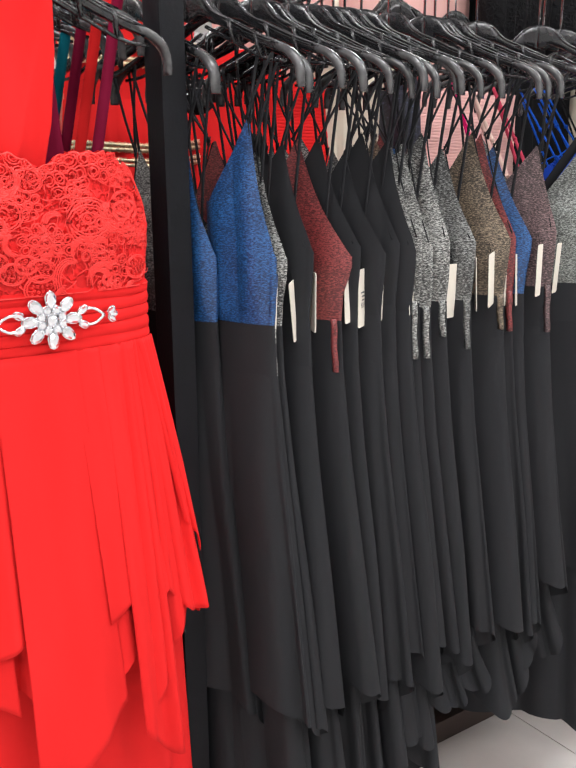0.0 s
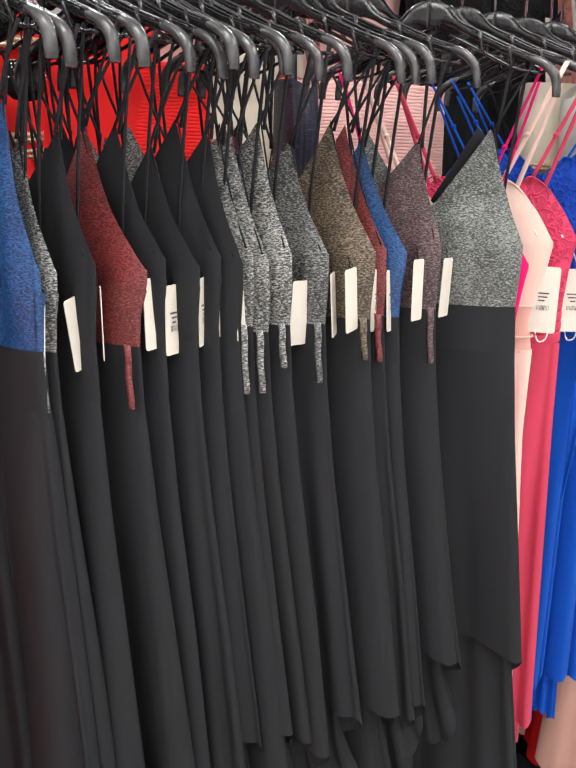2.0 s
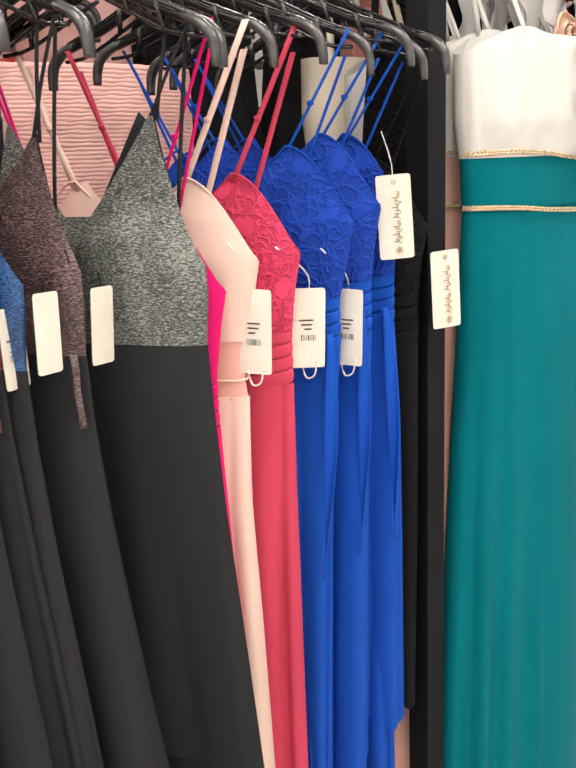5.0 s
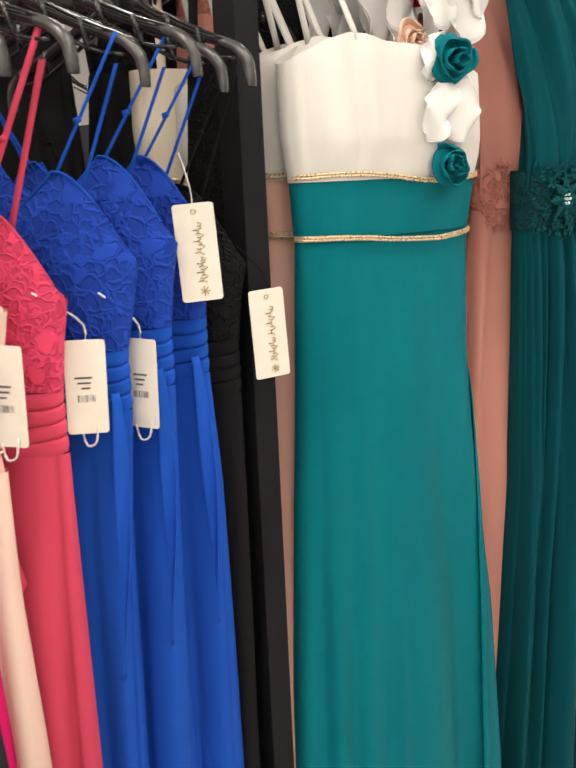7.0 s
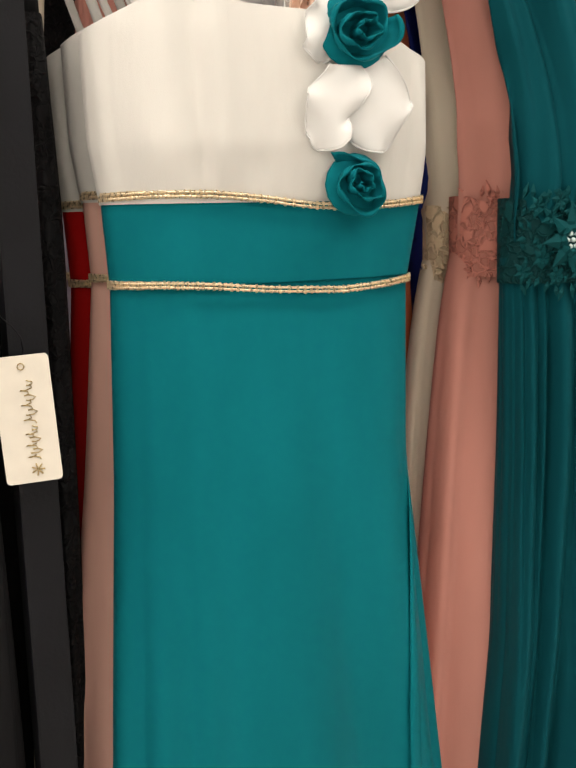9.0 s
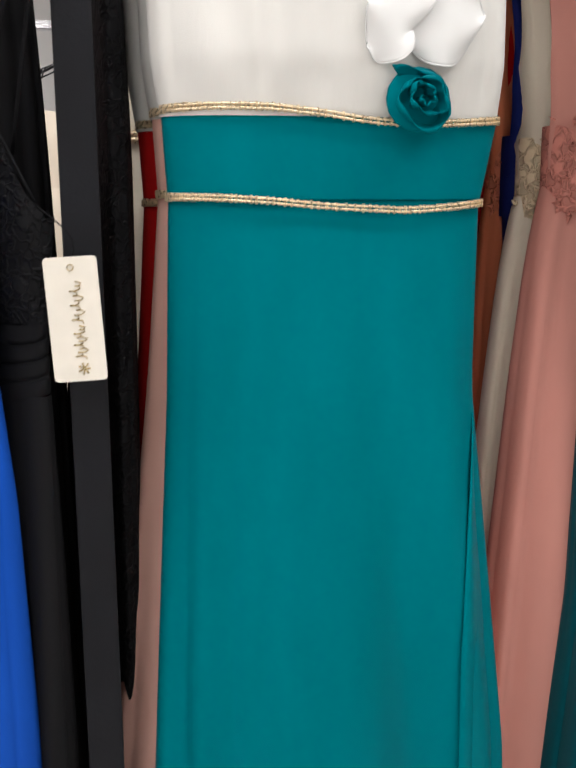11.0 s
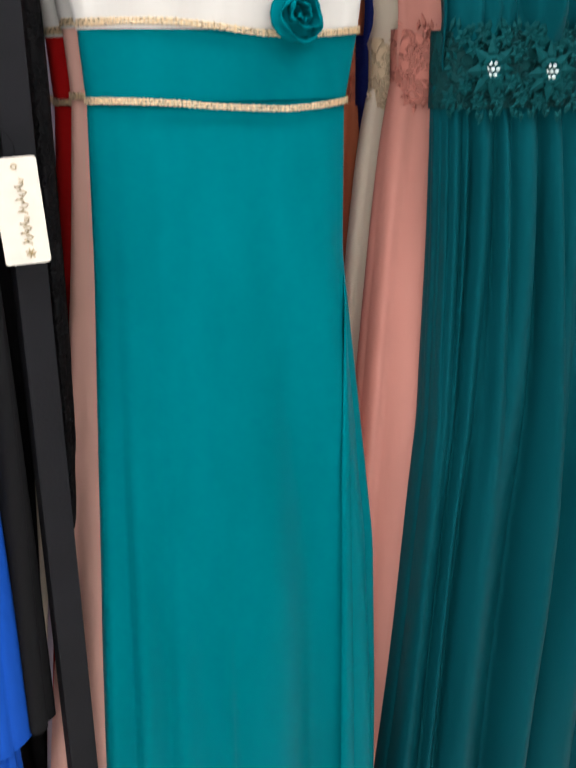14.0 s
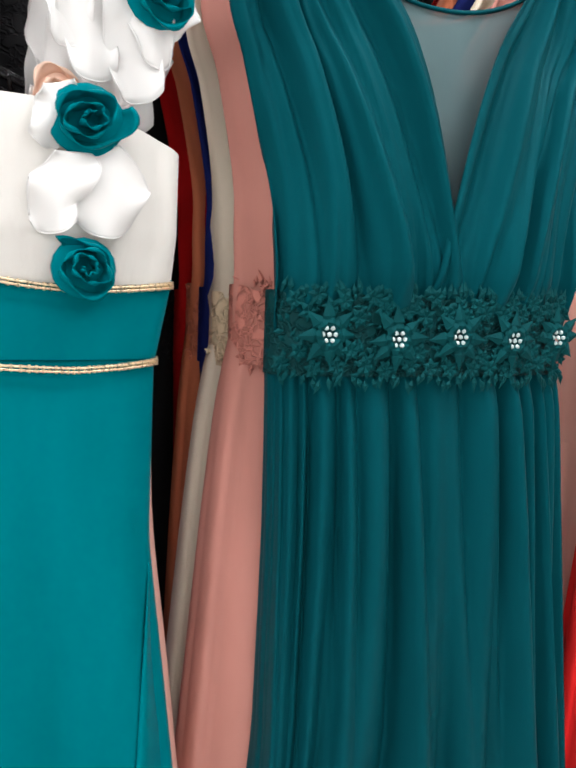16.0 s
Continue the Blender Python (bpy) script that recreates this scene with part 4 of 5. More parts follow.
# ---------- the red lace gown ----------
def lace_motifs(seed, n, place, r0, r1):
    """Corded flowers, dotted discs and scrolls on a surface place(u, v, dx, dz)."""
    g = random.Random(seed)
    out, seen = [], []
    while len(seen) < n:
        u, v, r = g.random(), g.random(), g.uniform(r0, r1)
        if len(seen) < n * 0.8 and any(math.hypot((u - a) * 0.30, (v - b) * 0.16) < 0.55 * (r + c) for a, b, c in seen) and g.random() < 0.93:
            continue
        seen.append((u, v, r))
        spin, kind = g.uniform(0, 6.28), g.choice((0, 0, 1, 2))
        if kind == 0:
            petals = g.choice((6, 7, 8))
            for j in range(petals):
                a = spin + j * 2 * math.pi / petals
                for f in (1.0, 0.55):
                    loop = []
                    for t in np.linspace(0, 2 * math.pi, 11)[:-1]:
                        lx, lz = r * (0.66 + 0.34 * f * math.cos(t)), r * 0.27 * f * math.sin(t)
                        loop.append(place(u, v, lx * math.cos(a) - lz * math.sin(a), lx * math.sin(a) + lz * math.cos(a)))
                    out.append(tube_data(loop, 0.0010 if f == 1.0 else 0.0008, 4, closed=True))
            for rr in (0.30, 0.16):
                out.append(tube_data([place(u, v, r * rr * math.cos(t), r * rr * math.sin(t)) for t in np.linspace(0, 2 * math.pi, 10)[:-1]], 0.0013, 4, closed=True))
        elif kind == 1:
            for rr in (1.0, 0.86):
                out.append(tube_data([place(u, v, r * rr * math.cos(t), r * rr * 0.8 * math.sin(t)) for t in np.linspace(0, 2 * math.pi, 17)[:-1]], 0.0011, 4, closed=True))
            for j in range(19):
                a, q = j * 2.4 + spin, 0.7 * math.sqrt((j + 0.5) / 19)
                c = (r * q * math.cos(a), r * q * 0.8 * math.sin(a))
                out.append(tube_data([place(u, v, c[0] + 0.0016 * math.cos(t), c[1] + 0.0016 * math.sin(t)) for t in np.linspace(0, 2 * math.pi, 6)[:-1]], 0.0009, 3, closed=True))
        else:
            for j in range(4):
                a = spin + j * 0.22
                out.append(tube_data([place(u, v, r * q * math.cos(a + 2.6 * q) * 1.3, r * q * math.sin(a + 2.6 * q) * 1.3) for q in np.linspace(0.15, 1, 12)], 0.0011, 4))
        a0 = g.uniform(0, 6.28)
        for j in range(3):
            a = a0 + j * 2.1
            out.append(tube_data([place(u, v, r * (1 + q) * math.cos(a + 0.4 * q), r * (1 + q) * math.sin(a + 0.4 * q)) for q in np.linspace(0, 1, 5)], 0.0007, 3))
    return merged(out)


def red_gown():
    g = thing("evening_gown", "bright red lace-topped gown with jewelled belt and layered skirt", "dress", "", pose(-0.327, -0.004, 0))
    a = 0.152
    fy = front_of(0.158, 0, 0, 0.062)
    heart = lambda c: 1.452 - 0.017 * math.exp(-((c / 0.13) ** 2)) - 0.10 * max(0, (abs(c) - 0.62) / 0.38) ** 1.7 + 0.002 * math.sin(50 * c)
    bodice("lace_bodice", [(1.285, -a, a, 0.063), (1.36, -0.159, 0.159, 0.070), (1.46, -0.145, 0.145, 0.060)], heart, "red_lace", g, "corded red lace", n=140, nz=30)

    def place(u, v, dx, dz):
        x = -0.150 + 0.300 * u + dx
        z = 1.288 + 0.160 * v + dz
        z = min(z, heart(max(-1, min(1, x / 0.155))) - 0.001)
        x = max(-0.152, min(0.152, x))
        return (x, front_of(0.156, 0, 0, float(np.interp(z, (1.285, 1.36, 1.46), (0.065, 0.072, 0.062))))(x) - 0.0012, max(1.286, z))
    v, f = lace_motifs(5, 74, place, 0.014, 0.030)
    raw("lace_overlay", v, f, "red_cord", g, "raised lace cords")
    # pleated belt
    th = np.linspace(0, 2 * math.pi, 80, endpoint=False)
    prof = []
    for k in range(5):
        z = 1.291 - k * 0.0158
        for dz, o in ((0, 0.0004), (-0.003, 0.0024), (-0.009, 0.0030), (-0.0145, 0.0022), (-0.0158, 0.0)):
            sag = 0.004 * np.sin(th * 2 + k)
            prof.append(np.stack([(a + 0.001 + o) * rounded(np.cos(th), 2.4), (0.0625 + o) * rounded(np.sin(th), 2.4), z + dz + 0.0010 * np.sin(th * 3 + k * 1.7)], -1))
    sheet("pleated_belt", np.array(prof), "red", g, "pleated chiffon belt", closed=True)
    # jewelled brooch
    stones = [(0, 0, 0.0085, 1.0, 0)]
    for j in range(8):
        r = j * math.pi / 4
        stones.append((0.0155 * math.cos(r + 0.39), 0.0155 * math.sin(r + 0.39), 0.0064, 1.0, 0))
        stones.append((0.030 * math.cos(r), 0.030 * math.sin(r), 0.0078, 1.6, r))
    for s in (-1, 1):
        stones += [(s * 0.044, 0.011, 0.0050, 1.7, 0.5 * s), (s * 0.044, -0.011, 0.0050, 1.7, -0.5 * s)]
        for dr in (-0.7, 0, 0.7):
            stones.append((s * 0.069 + s * 0.010 * math.cos(dr), 0.010 * math.sin(dr), 0.0042, 1.6, dr if s > 0 else math.pi - dr))
    stones = [(x * (0.90 if abs(x) < 0.05 else 1.0), z, r * 0.84, long, turn) for x, z, r, long, turn in stones]
    vs, fs = [], []
    settings = []
    for x, z, r, long, turn in stones:
        o = len(vs)
        n = 8
        for q, d in ((1.0, 0.0), (0.92, 0.0028), (0.52, 0.0052)):
            for k in range(n):
                w = 2 * math.pi * k / n + 0.2
                px, pz = r * q * long * math.cos(w), r * q * math.sin(w)
                vs.append((x + px * math.cos(turn) - pz * math.sin(turn), -0.0715 - d, 1.257 + 0.82 * z + px * math.sin(turn) + pz * math.cos(turn)))
        for j in range(2):
            for k in range(n):
                fs.append((o + j * n + k, o + j * n + (k + 1) % n, o + (j + 1) * n + (k + 1) % n, o + (j + 1) * n + k))
        fs.append(tuple(o + 2 * n + k for k in range(n)))
        settings.append(tube_data([(x + r * long * math.cos(w) * math.cos(turn) - r * math.sin(w) * math.sin(turn), -0.071, 1.257 + 0.82 * z + r * long * math.cos(w) * math.sin(turn) + r * math.sin(w) * math.cos(turn)) for w in np.linspace(0, 2 * math.pi, 11)[:-1]], 0.0012, 5, closed=True))
    for s in (-1, 1):
        for e in (-1, 1):
            settings.append(tube_data([(s * q, -0.071, 1.257 + e * 0.010 * math.sin((q - 0.03) / 0.037 * math.pi)) for q in np.linspace(0.030, 0.067, 10)], 0.0022, 6))
    v, f = merged(settings)
    brooch = raw("brooch", v, f, "silver", g, "silver brooch setting")
    for k in range(len(stones)):
        raw("stone", vs[k * 24:k * 24 + 24], [tuple(i - k * 24 for i in fc) for fc in fs[k * 17:k * 17 + 17]], "stone", brooch, smooth=False)
    # skirts
    def front(x, z):
        aa, bb = np.interp(-z, (-1.22, -1.04, -0.81, -0.55), (0.155, 0.188, 0.222, 0.245)), np.interp(-z, (-1.22, -1.04, -0.81, -0.55), (0.062, 0.080, 0.098, 0.108))
        return -bb * (np.maximum(1e-4, 1 - np.minimum(np.abs(x) / aa, 1) ** 2.4)) ** (1 / 2.4)

    def chiffon_panel(xa, xb, left, right, seed, off, folds=3.0, depth=0.006, side=1.0):
        """A loose panel sewn to the belt from xa to xb, its slanting hem between two corners."""
        gg = np.random.RandomState(seed)
        e, q = np.linspace(0, 1, 34)[None, :], np.linspace(0, 1, 44)[:, None]
        low = left[1] + (right[1] - left[1]) * e + 0.018 * np.sin(e * math.pi) * gg.uniform(-1, 1)
        z = 1.216 + (low - 1.216) * q
        x = (xa + (xb - xa) * e) * (1 - q) + (left[0] + (right[0] - left[0]) * e) * q
        ph = gg.uniform(0, 6.28, 3)
        wave = depth * (0.25 + 0.75 * q) * (np.sin(e * folds * 6.28 + ph[0] + 0.8 * q) + 0.6 * np.sin(e * folds * 11 + ph[1] - q) * (1 - 0.5 * q))
        y = front(x, z) - off * (0.3 + 0.7 * q) - wave + 0.012 * side * (e - 0.5) * q
        sheet("chiffon_panel", np.stack([x + 0.3 * wave, y, z + 0.004 * np.sin(e * 8 + seed) * q**4], -1), "red", g, "loose red chiffon panel with slanted hem", thick=0.001)

    skirt("overskirt", [(1.216, -0.153, 0.153, 0.060, 0.003), (1.12, -0.165, 0.165, 0.064, 0.008), (1.0, -0.186, 0.186, 0.074, 0.012), (0.80, -0.205, 0.210, 0.088, 0.016)], "red", g, Folds(91, 14, 22, 9, 1.0), "floating chiffon layer", hem=lambda t: 0.05 * np.cos(t) + 0.05 * np.sin(5 * t), n=240, nz=50)
    chiffon_panel(-0.150, -0.095, (-0.215, 0.86), (-0.085, 0.76), 1, 0.004, 2.2)
    chiffon_panel(-0.110, -0.055, (-0.150, 0.84), (-0.030, 0.875), 2, 0.007, 2.0, 0.005)
    chiffon_panel(0.085, 0.140, (0.085, 0.70), (0.195, 0.88), 3, 0.004, 2.4, 0.007)
    chiffon_panel(0.020, 0.075, (0.040, 0.858), (0.105, 0.852), 4, 0.008, 1.2, 0.004)
    chiffon_panel(0.060, 0.110, (0.072, 0.69), (0.136, 0.625), 5, 0.012, 1.4, 0.006)
    chiffon_panel(-0.075, 0.030, (-0.075, 0.585), (0.056, 0.735), 6, 0.015, 1.3, 0.004)
    chiffon_panel(0.105, 0.153, (0.118, 0.880), (0.218, 0.812), 7, 0.010, 3.0, 0.006, -1.0)
    chiffon_panel(0.120, 0.152, (0.170, 0.95), (0.200, 0.90), 8, 0.014, 1.5, 0.005, -1.0)
    skirt("underskirt", [(1.21, -0.148, 0.148, 0.050, 0.001), (0.8, -0.185, 0.185, 0.066, 0.006), (0.12, -0.21, 0.205, 0.085, 0.012)], "red", g, Folds(94, 4, 10, 5), "plain lining skirt", n=140, nz=40)
    # cloth drawn up to one shoulder
    q = np.linspace(0, 1, 36)[:, None]
    e = np.linspace(0, 1, 30)[None, :]
    left = np.interp(q, (0, 1), (-0.13, -0.11))
    right = np.interp(q, (0, 0.2, 0.45, 0.7, 1), (0.014, 0.028, 0.034, 0.032, 0.028))
    x = left * (1 - e) + right * e
    z = 1.425 + 0.30 * q - 0.02 * np.sin(e * math.pi) * (1 - q)
    yy = -0.046 - 0.020 * np.sin(q * math.pi * 0.7) + 0.03 * q**2 + 0.017 * np.sin(e * 8 + q * 3.5) * (0.4 + 0.6 * q) + 0.009 * np.abs(np.sin(e * 9.5 - q * 4)) ** 0.7
    sheet("shoulder_drape", np.stack([x, yy, z], -1), "red", g, "red chiffon drawn to the shoulder", thick=0.0015)
    hanger(pose(-0.325, 0.0, 1.755), "hangers on the arm", 0.2)
    return g


red_gown()
for k, (cl, word, yy) in enumerate((("maroon", "burgundy gown with wide straps", 0.075), ("red", "red gown with narrow straps", 0.135), ("maroon", "burgundy gown with wide straps", 0.19), ("petrol", "petrol blue gown with wide straps", 0.25), ("petrol", "petrol blue gown with wide straps", 0.31), ("jet", "black gown with wide straps", 0.37))):
    behind = strapless_gown(-0.325, yy, 1.445, 0.155, cl, cl, word, 100 + k, straps=cl, lean=0.07, high=0.26, group="gowns behind the red gown")
    if k == 0:
        q, e = np.linspace(0, 1, 24)[:, None], np.linspace(0, 1, 20)[None, :]
        drape = np.stack([-0.10 + (0.172 - 0.02 * q) * e, -0.038 + 0.030 * q + 0.009 * np.sin(e * 10 + 3 * q), 1.40 + 0.36 * q + 0.0 * e], -1)
        sheet("shoulder_drape", drape, cl, behind, "burgundy chiffon drawn to the shoulder", thick=0.0015)
strapless_gown(-0.15, 0.60, 1.60, 0.12, "cream", "cream", "long cream gown with wide straps", 109, straps="cream")


# ---------- dresses hung side-on along the rail ----------
def rail_pose(xw, yw, phi):
    """The hook's place for a dress whose front edge at the waist is at xw, yw."""
    a = math.radians(phi)
    return xw - 0.155 * math.sin(a), yw + 0.155 * math.cos(a)


def spaghetti(pairs, material, parent, r=0.0022):
    for a, b in pairs:
        m = [(a[k] + b[k]) / 2 for k in range(3)]
        m[1] -= 0.003
        tube("strap", smoothline([a, m, b], 6), r, material, parent, sides=5, flat=1.4)


def halter_dress(xw, yw, phi, upper, word, seed, tag=None, hem=0.58, dz=0.0, fat=1.0, tail=True, low=0.33, peak=0.66, rise=0.155, chest=0.160, wide_strap=False, folded=False, flare=0.222):
    """A halter dress hung side-on; tag: the swing tag's top in the world (x, y, z, turn)."""
    hx, hy = rail_pose(xw, yw, phi)
    m = pose(hx, hy, dz, 0, 0, phi - 90)
    g = thing("cocktail_dress", word, "dress", "dresses along the rail", m)
    rr = random.Random(seed)
    side = 1.318

    def cup(c):
        c = abs(c)
        if c < peak:
            return side + rise - (0.115 + 0.02 * rise) * (peak - c) / (peak - 0.12) if c > 0.12 else side + rise - 0.118
        u = (c - peak) / (1 - peak)
        return side + rise * (0.86 * (1 - u) ** 1.9 + 0.14 * (1 - u**3)) - 0.012 * u**6

    lf = (lambda x: 0.045 + 0.08 * x) if folded else (lambda x: x)
    edge_line = (lambda c: cup((c + 1) / 2)) if folded else cup
    bodice("bodice", [(1.205, lf(-0.150), 0.1535, 0.016 * fat), (1.25, lf(-0.153), 0.1570, 0.020 * fat), (1.29, lf(-0.157), chest, 0.023 * fat), (1.33, lf(-0.158), chest + 0.001, 0.024 * fat), (1.38, lf(-0.155), chest - 0.002, 0.021), (1.43, lf(-0.149), chest - 0.008, 0.015), (1.49, lf(-0.143), chest - 0.014, 0.009)], edge_line, upper, g, "halter bodice with pointed cups", n=170, nz=34, p=2.2, back=lambda c: 1.30 - 0.02 * abs(c), folds=Folds(seed, 3, 7, 4))
    # black binding along the armhole of each cup
    for s in (1,) if folded else (-1, 1):
        line = [(s * (0.152 * c), -0.008 - 0.006 * (1 - c), cup(c) + 0.001) for c in np.linspace(peak, 0.985, 14)]
        tube("armhole_binding", line, 0.0013, "black", g, sides=5)
    bodice("waistband", [(1.135, lf(-0.157), 0.158, 0.021 * fat), (1.21, lf(-0.1510), 0.1545, 0.0172 * fat)], lambda c: 1.21, "black", g, n=60, nz=6, p=2.2)
    fl = Folds(seed + 7, 2, 6, 5, 0.85)
    hm = hem + rr.uniform(-0.03, 0.03)
    skirt("skirt", [(1.138, lf(-0.156), 0.157, 0.022 * fat, 0.001), (1.0, lf(-0.162), 0.170 - 0.2 * (0.222 - flare), 0.026, 0.005), (0.8, lf(-0.175), 0.197 - 0.6 * (0.222 - flare), 0.030, 0.011), (hm, lf(-0.20) - 0.05 * folded, flare, 0.034, 0.017)], "black", g, fl, n=110, nz=36, p=2.2, hem=lambda t: -0.10 * (np.sin(t) > 0) * np.abs(np.sin(t)) - 0.03 * np.cos(t * 2) + 0.02 * np.cos(t))
    skirt("back_flounce", [(1.0, -0.150, 0.150, 0.016, 0.001), (0.6, -0.17, 0.185, 0.022, 0.010), (low + rr.uniform(-0.04, 0.05), -0.22, 0.215, 0.028, 0.020)], "black", g, Folds(seed + 9, 4, 9, 5, 1.5), n=90, nz=26, p=2.2, hem=lambda t: 0.05 * np.cos(t + 0.4 * seed) + 0.02 * np.sin(4 * t), cy=0.008)
    if wide_strap:
        band = [[(0.012 + 0.072 * q + 0.006 * e, 0.014 - 0.006 * q, 1.365 + 0.112 * q - 0.006 * e) for q in np.linspace(0, 1, 8)] for e in (-1, 0, 1)]
        sheet("back_strap", np.array(band), "black", g, "wide black strap edge", thick=0.002)
    if tail:
        long = 0.060 + 0.035 * rr.random()
        rows = [[(0.151 + 0.0050 * e + 0.004 * q + 0.001 * math.sin(9 * q), -0.019 - 0.003 * math.cos(e * 2), 1.215 - long * q) for q in np.linspace(0, 1, 8)] for e in (-1, 0, 1)]
        sheet("side_tie", np.array(rows), upper, g, "glitter tie at the side seam", thick=0.002)
    for s in (-1, 1):
        if folded and s < 0:
            continue
        base, arm = (s * 0.152 * peak, -0.012, side + rise - 0.006), s * 0.150
        spaghetti([(base, (arm + s * 0.012, -0.010, 1.575 - dz)), ((base[0] + s * 0.004, -0.008, side + rise - 0.012), (arm - s * 0.022, 0.006, 1.588 - dz)), ((s * 0.112, 0.014, 1.30), (arm - s * 0.002, 0.010, 1.580 - dz))], "black", g, 0.0019)
    if tag:
        wx, wy, wz, turn, lean = tag
        inv = m.inverted()
        price_tag(g, inv @ pose(wx, wy, wz, rr.uniform(-3, 3), lean, turn), printed="bars" if seed in (205, 206, 210, 214, 215) else "", seed=seed)
        loc = inv @ Vector((wx, wy, wz))
        tube("tag_thread", [tuple(loc + Vector((0, 0, -0.006))), tuple(loc + Vector((-0.006, 0.004, 0.016)))], 0.0006, "jet", g, sides=4)
    hanger(pose(hx, hy, 1.803, 0, rr.uniform(-2, 2), phi - 90 + rr.uniform(-9, 6)), "hangers along the rail", 0.2, neck=0.067)
    return g


# hung along the rail: edge x, y, turn, cloth, cup's peak, chest, tag (x, z, turn, lean), words
rail_dresses = (
    (-0.044, 0.020, 17, "gl_blue", 0.74, 0.158, None, "blue glitter halter dress with long black skirt"),
    (0.004, -0.060, 17, "gl_blue", 0.78, 0.160, (0.012, 1.268, -100, 0), "blue glitter halter dress with long black skirt"),
    (0.022, -0.052, 18, "gl_silver", 0.78, 0.166, (0.048, 1.270, 38, -9), "silver glitter halter dress with black skirt"),
    (0.070, -0.055, 22, "black", 0.76, 0.162, (0.083, 1.281, -108, 3), "plain black halter dress with long skirt"),
    (0.125, -0.060, 22, "gl_red", 0.50, 0.172, (0.150, 1.287, 33, 1), "wine glitter halter dress with black skirt"),
    (0.163, -0.050, 28, "black", 0.62, 0.160, (0.180, 1.277, 31, 0), "plain black halter dress with long skirt"),
    (0.206, -0.056, 27, "black", 0.62, 0.161, (0.222, 1.284, 46, -3), "plain black halter dress with long skirt"),
    (0.239, -0.052, 28, "black", 0.67, 0.160, (0.247, 1.293, 32, -4), "plain black halter dress with long skirt"),
    (0.268, -0.058, 29, "black", 0.75, 0.160, (0.282, 1.285, 30, 3), "plain black halter dress with long skirt"),
    (0.290, -0.052, 29, "gl_silver", 0.73, 0.156, None, "silver glitter halter dress with black skirt"),
    (0.312, -0.056, 30, "gl_silver", 0.73, 0.155, None, "silver glitter halter dress with black skirt"),
    (0.345, -0.058, 29, "gl_silver", 0.75, 0.157, (0.373, 1.270, 18, 3), "silver glitter halter dress with black skirt"),
    (0.405, -0.055, 29, "gl_dark", 0.67, 0.159, (0.424, 1.278, 47, 0), "charcoal glitter halter dress with black skirt"),
    (0.479, -0.060, 30, "gl_bronze", 0.60, 0.161, (0.441, 1.285, 30, -4), "bronze glitter halter dress with black skirt"),
    (0.512, -0.050, 31, "gl_red", 0.63, 0.155, (0.504, 1.279, 26, 0), "wine glitter halter dress with black skirt"),
    (0.537, -0.054, 31, "gl_blue", 0.60, 0.163, (0.528, 1.277, 32, 1), "blue glitter halter dress with black skirt"),
    (0.606, -0.055, 31, "gl_mauve", 0.80, 0.159, (0.563, 1.292, 28, 2), "mauve-brown glitter halter dress with black skirt"),
)
for k, (xw, yw, phi, up, peak, chest, tg, word) in enumerate(rail_dresses):
    tag = tg and (tg[0], -0.062 if up == "gl_bronze" or k == 16 else -0.042, tg[1], tg[2], tg[3])
    halter_dress(xw, yw, phi, up, word, 200 + k, tag, hem=0.62 - 0.05 * (k % 3 == 2), fat=0.8, tail=up not in ("black", "gl_blue"), dz=0.006 * math.sin(k * 2.9), low=0.30 if k < 6 else 0.40 if k < 10 else 0.50, peak=peak, chest=chest, rise=0.150 + 0.012 * math.sin(k * 1.9) + 0.02 * (k in (1, 13)), folded=k < 2)
halter_dress(0.750, -0.078, 34, "gl_grey", "grey marl halter dress with long black skirt", 230, (0.635, -0.045, 1.289, 28, 2), hem=0.60, fat=1.4, tail=False, peak=0.70, rise=0.165, wide_strap=True, flare=0.200)


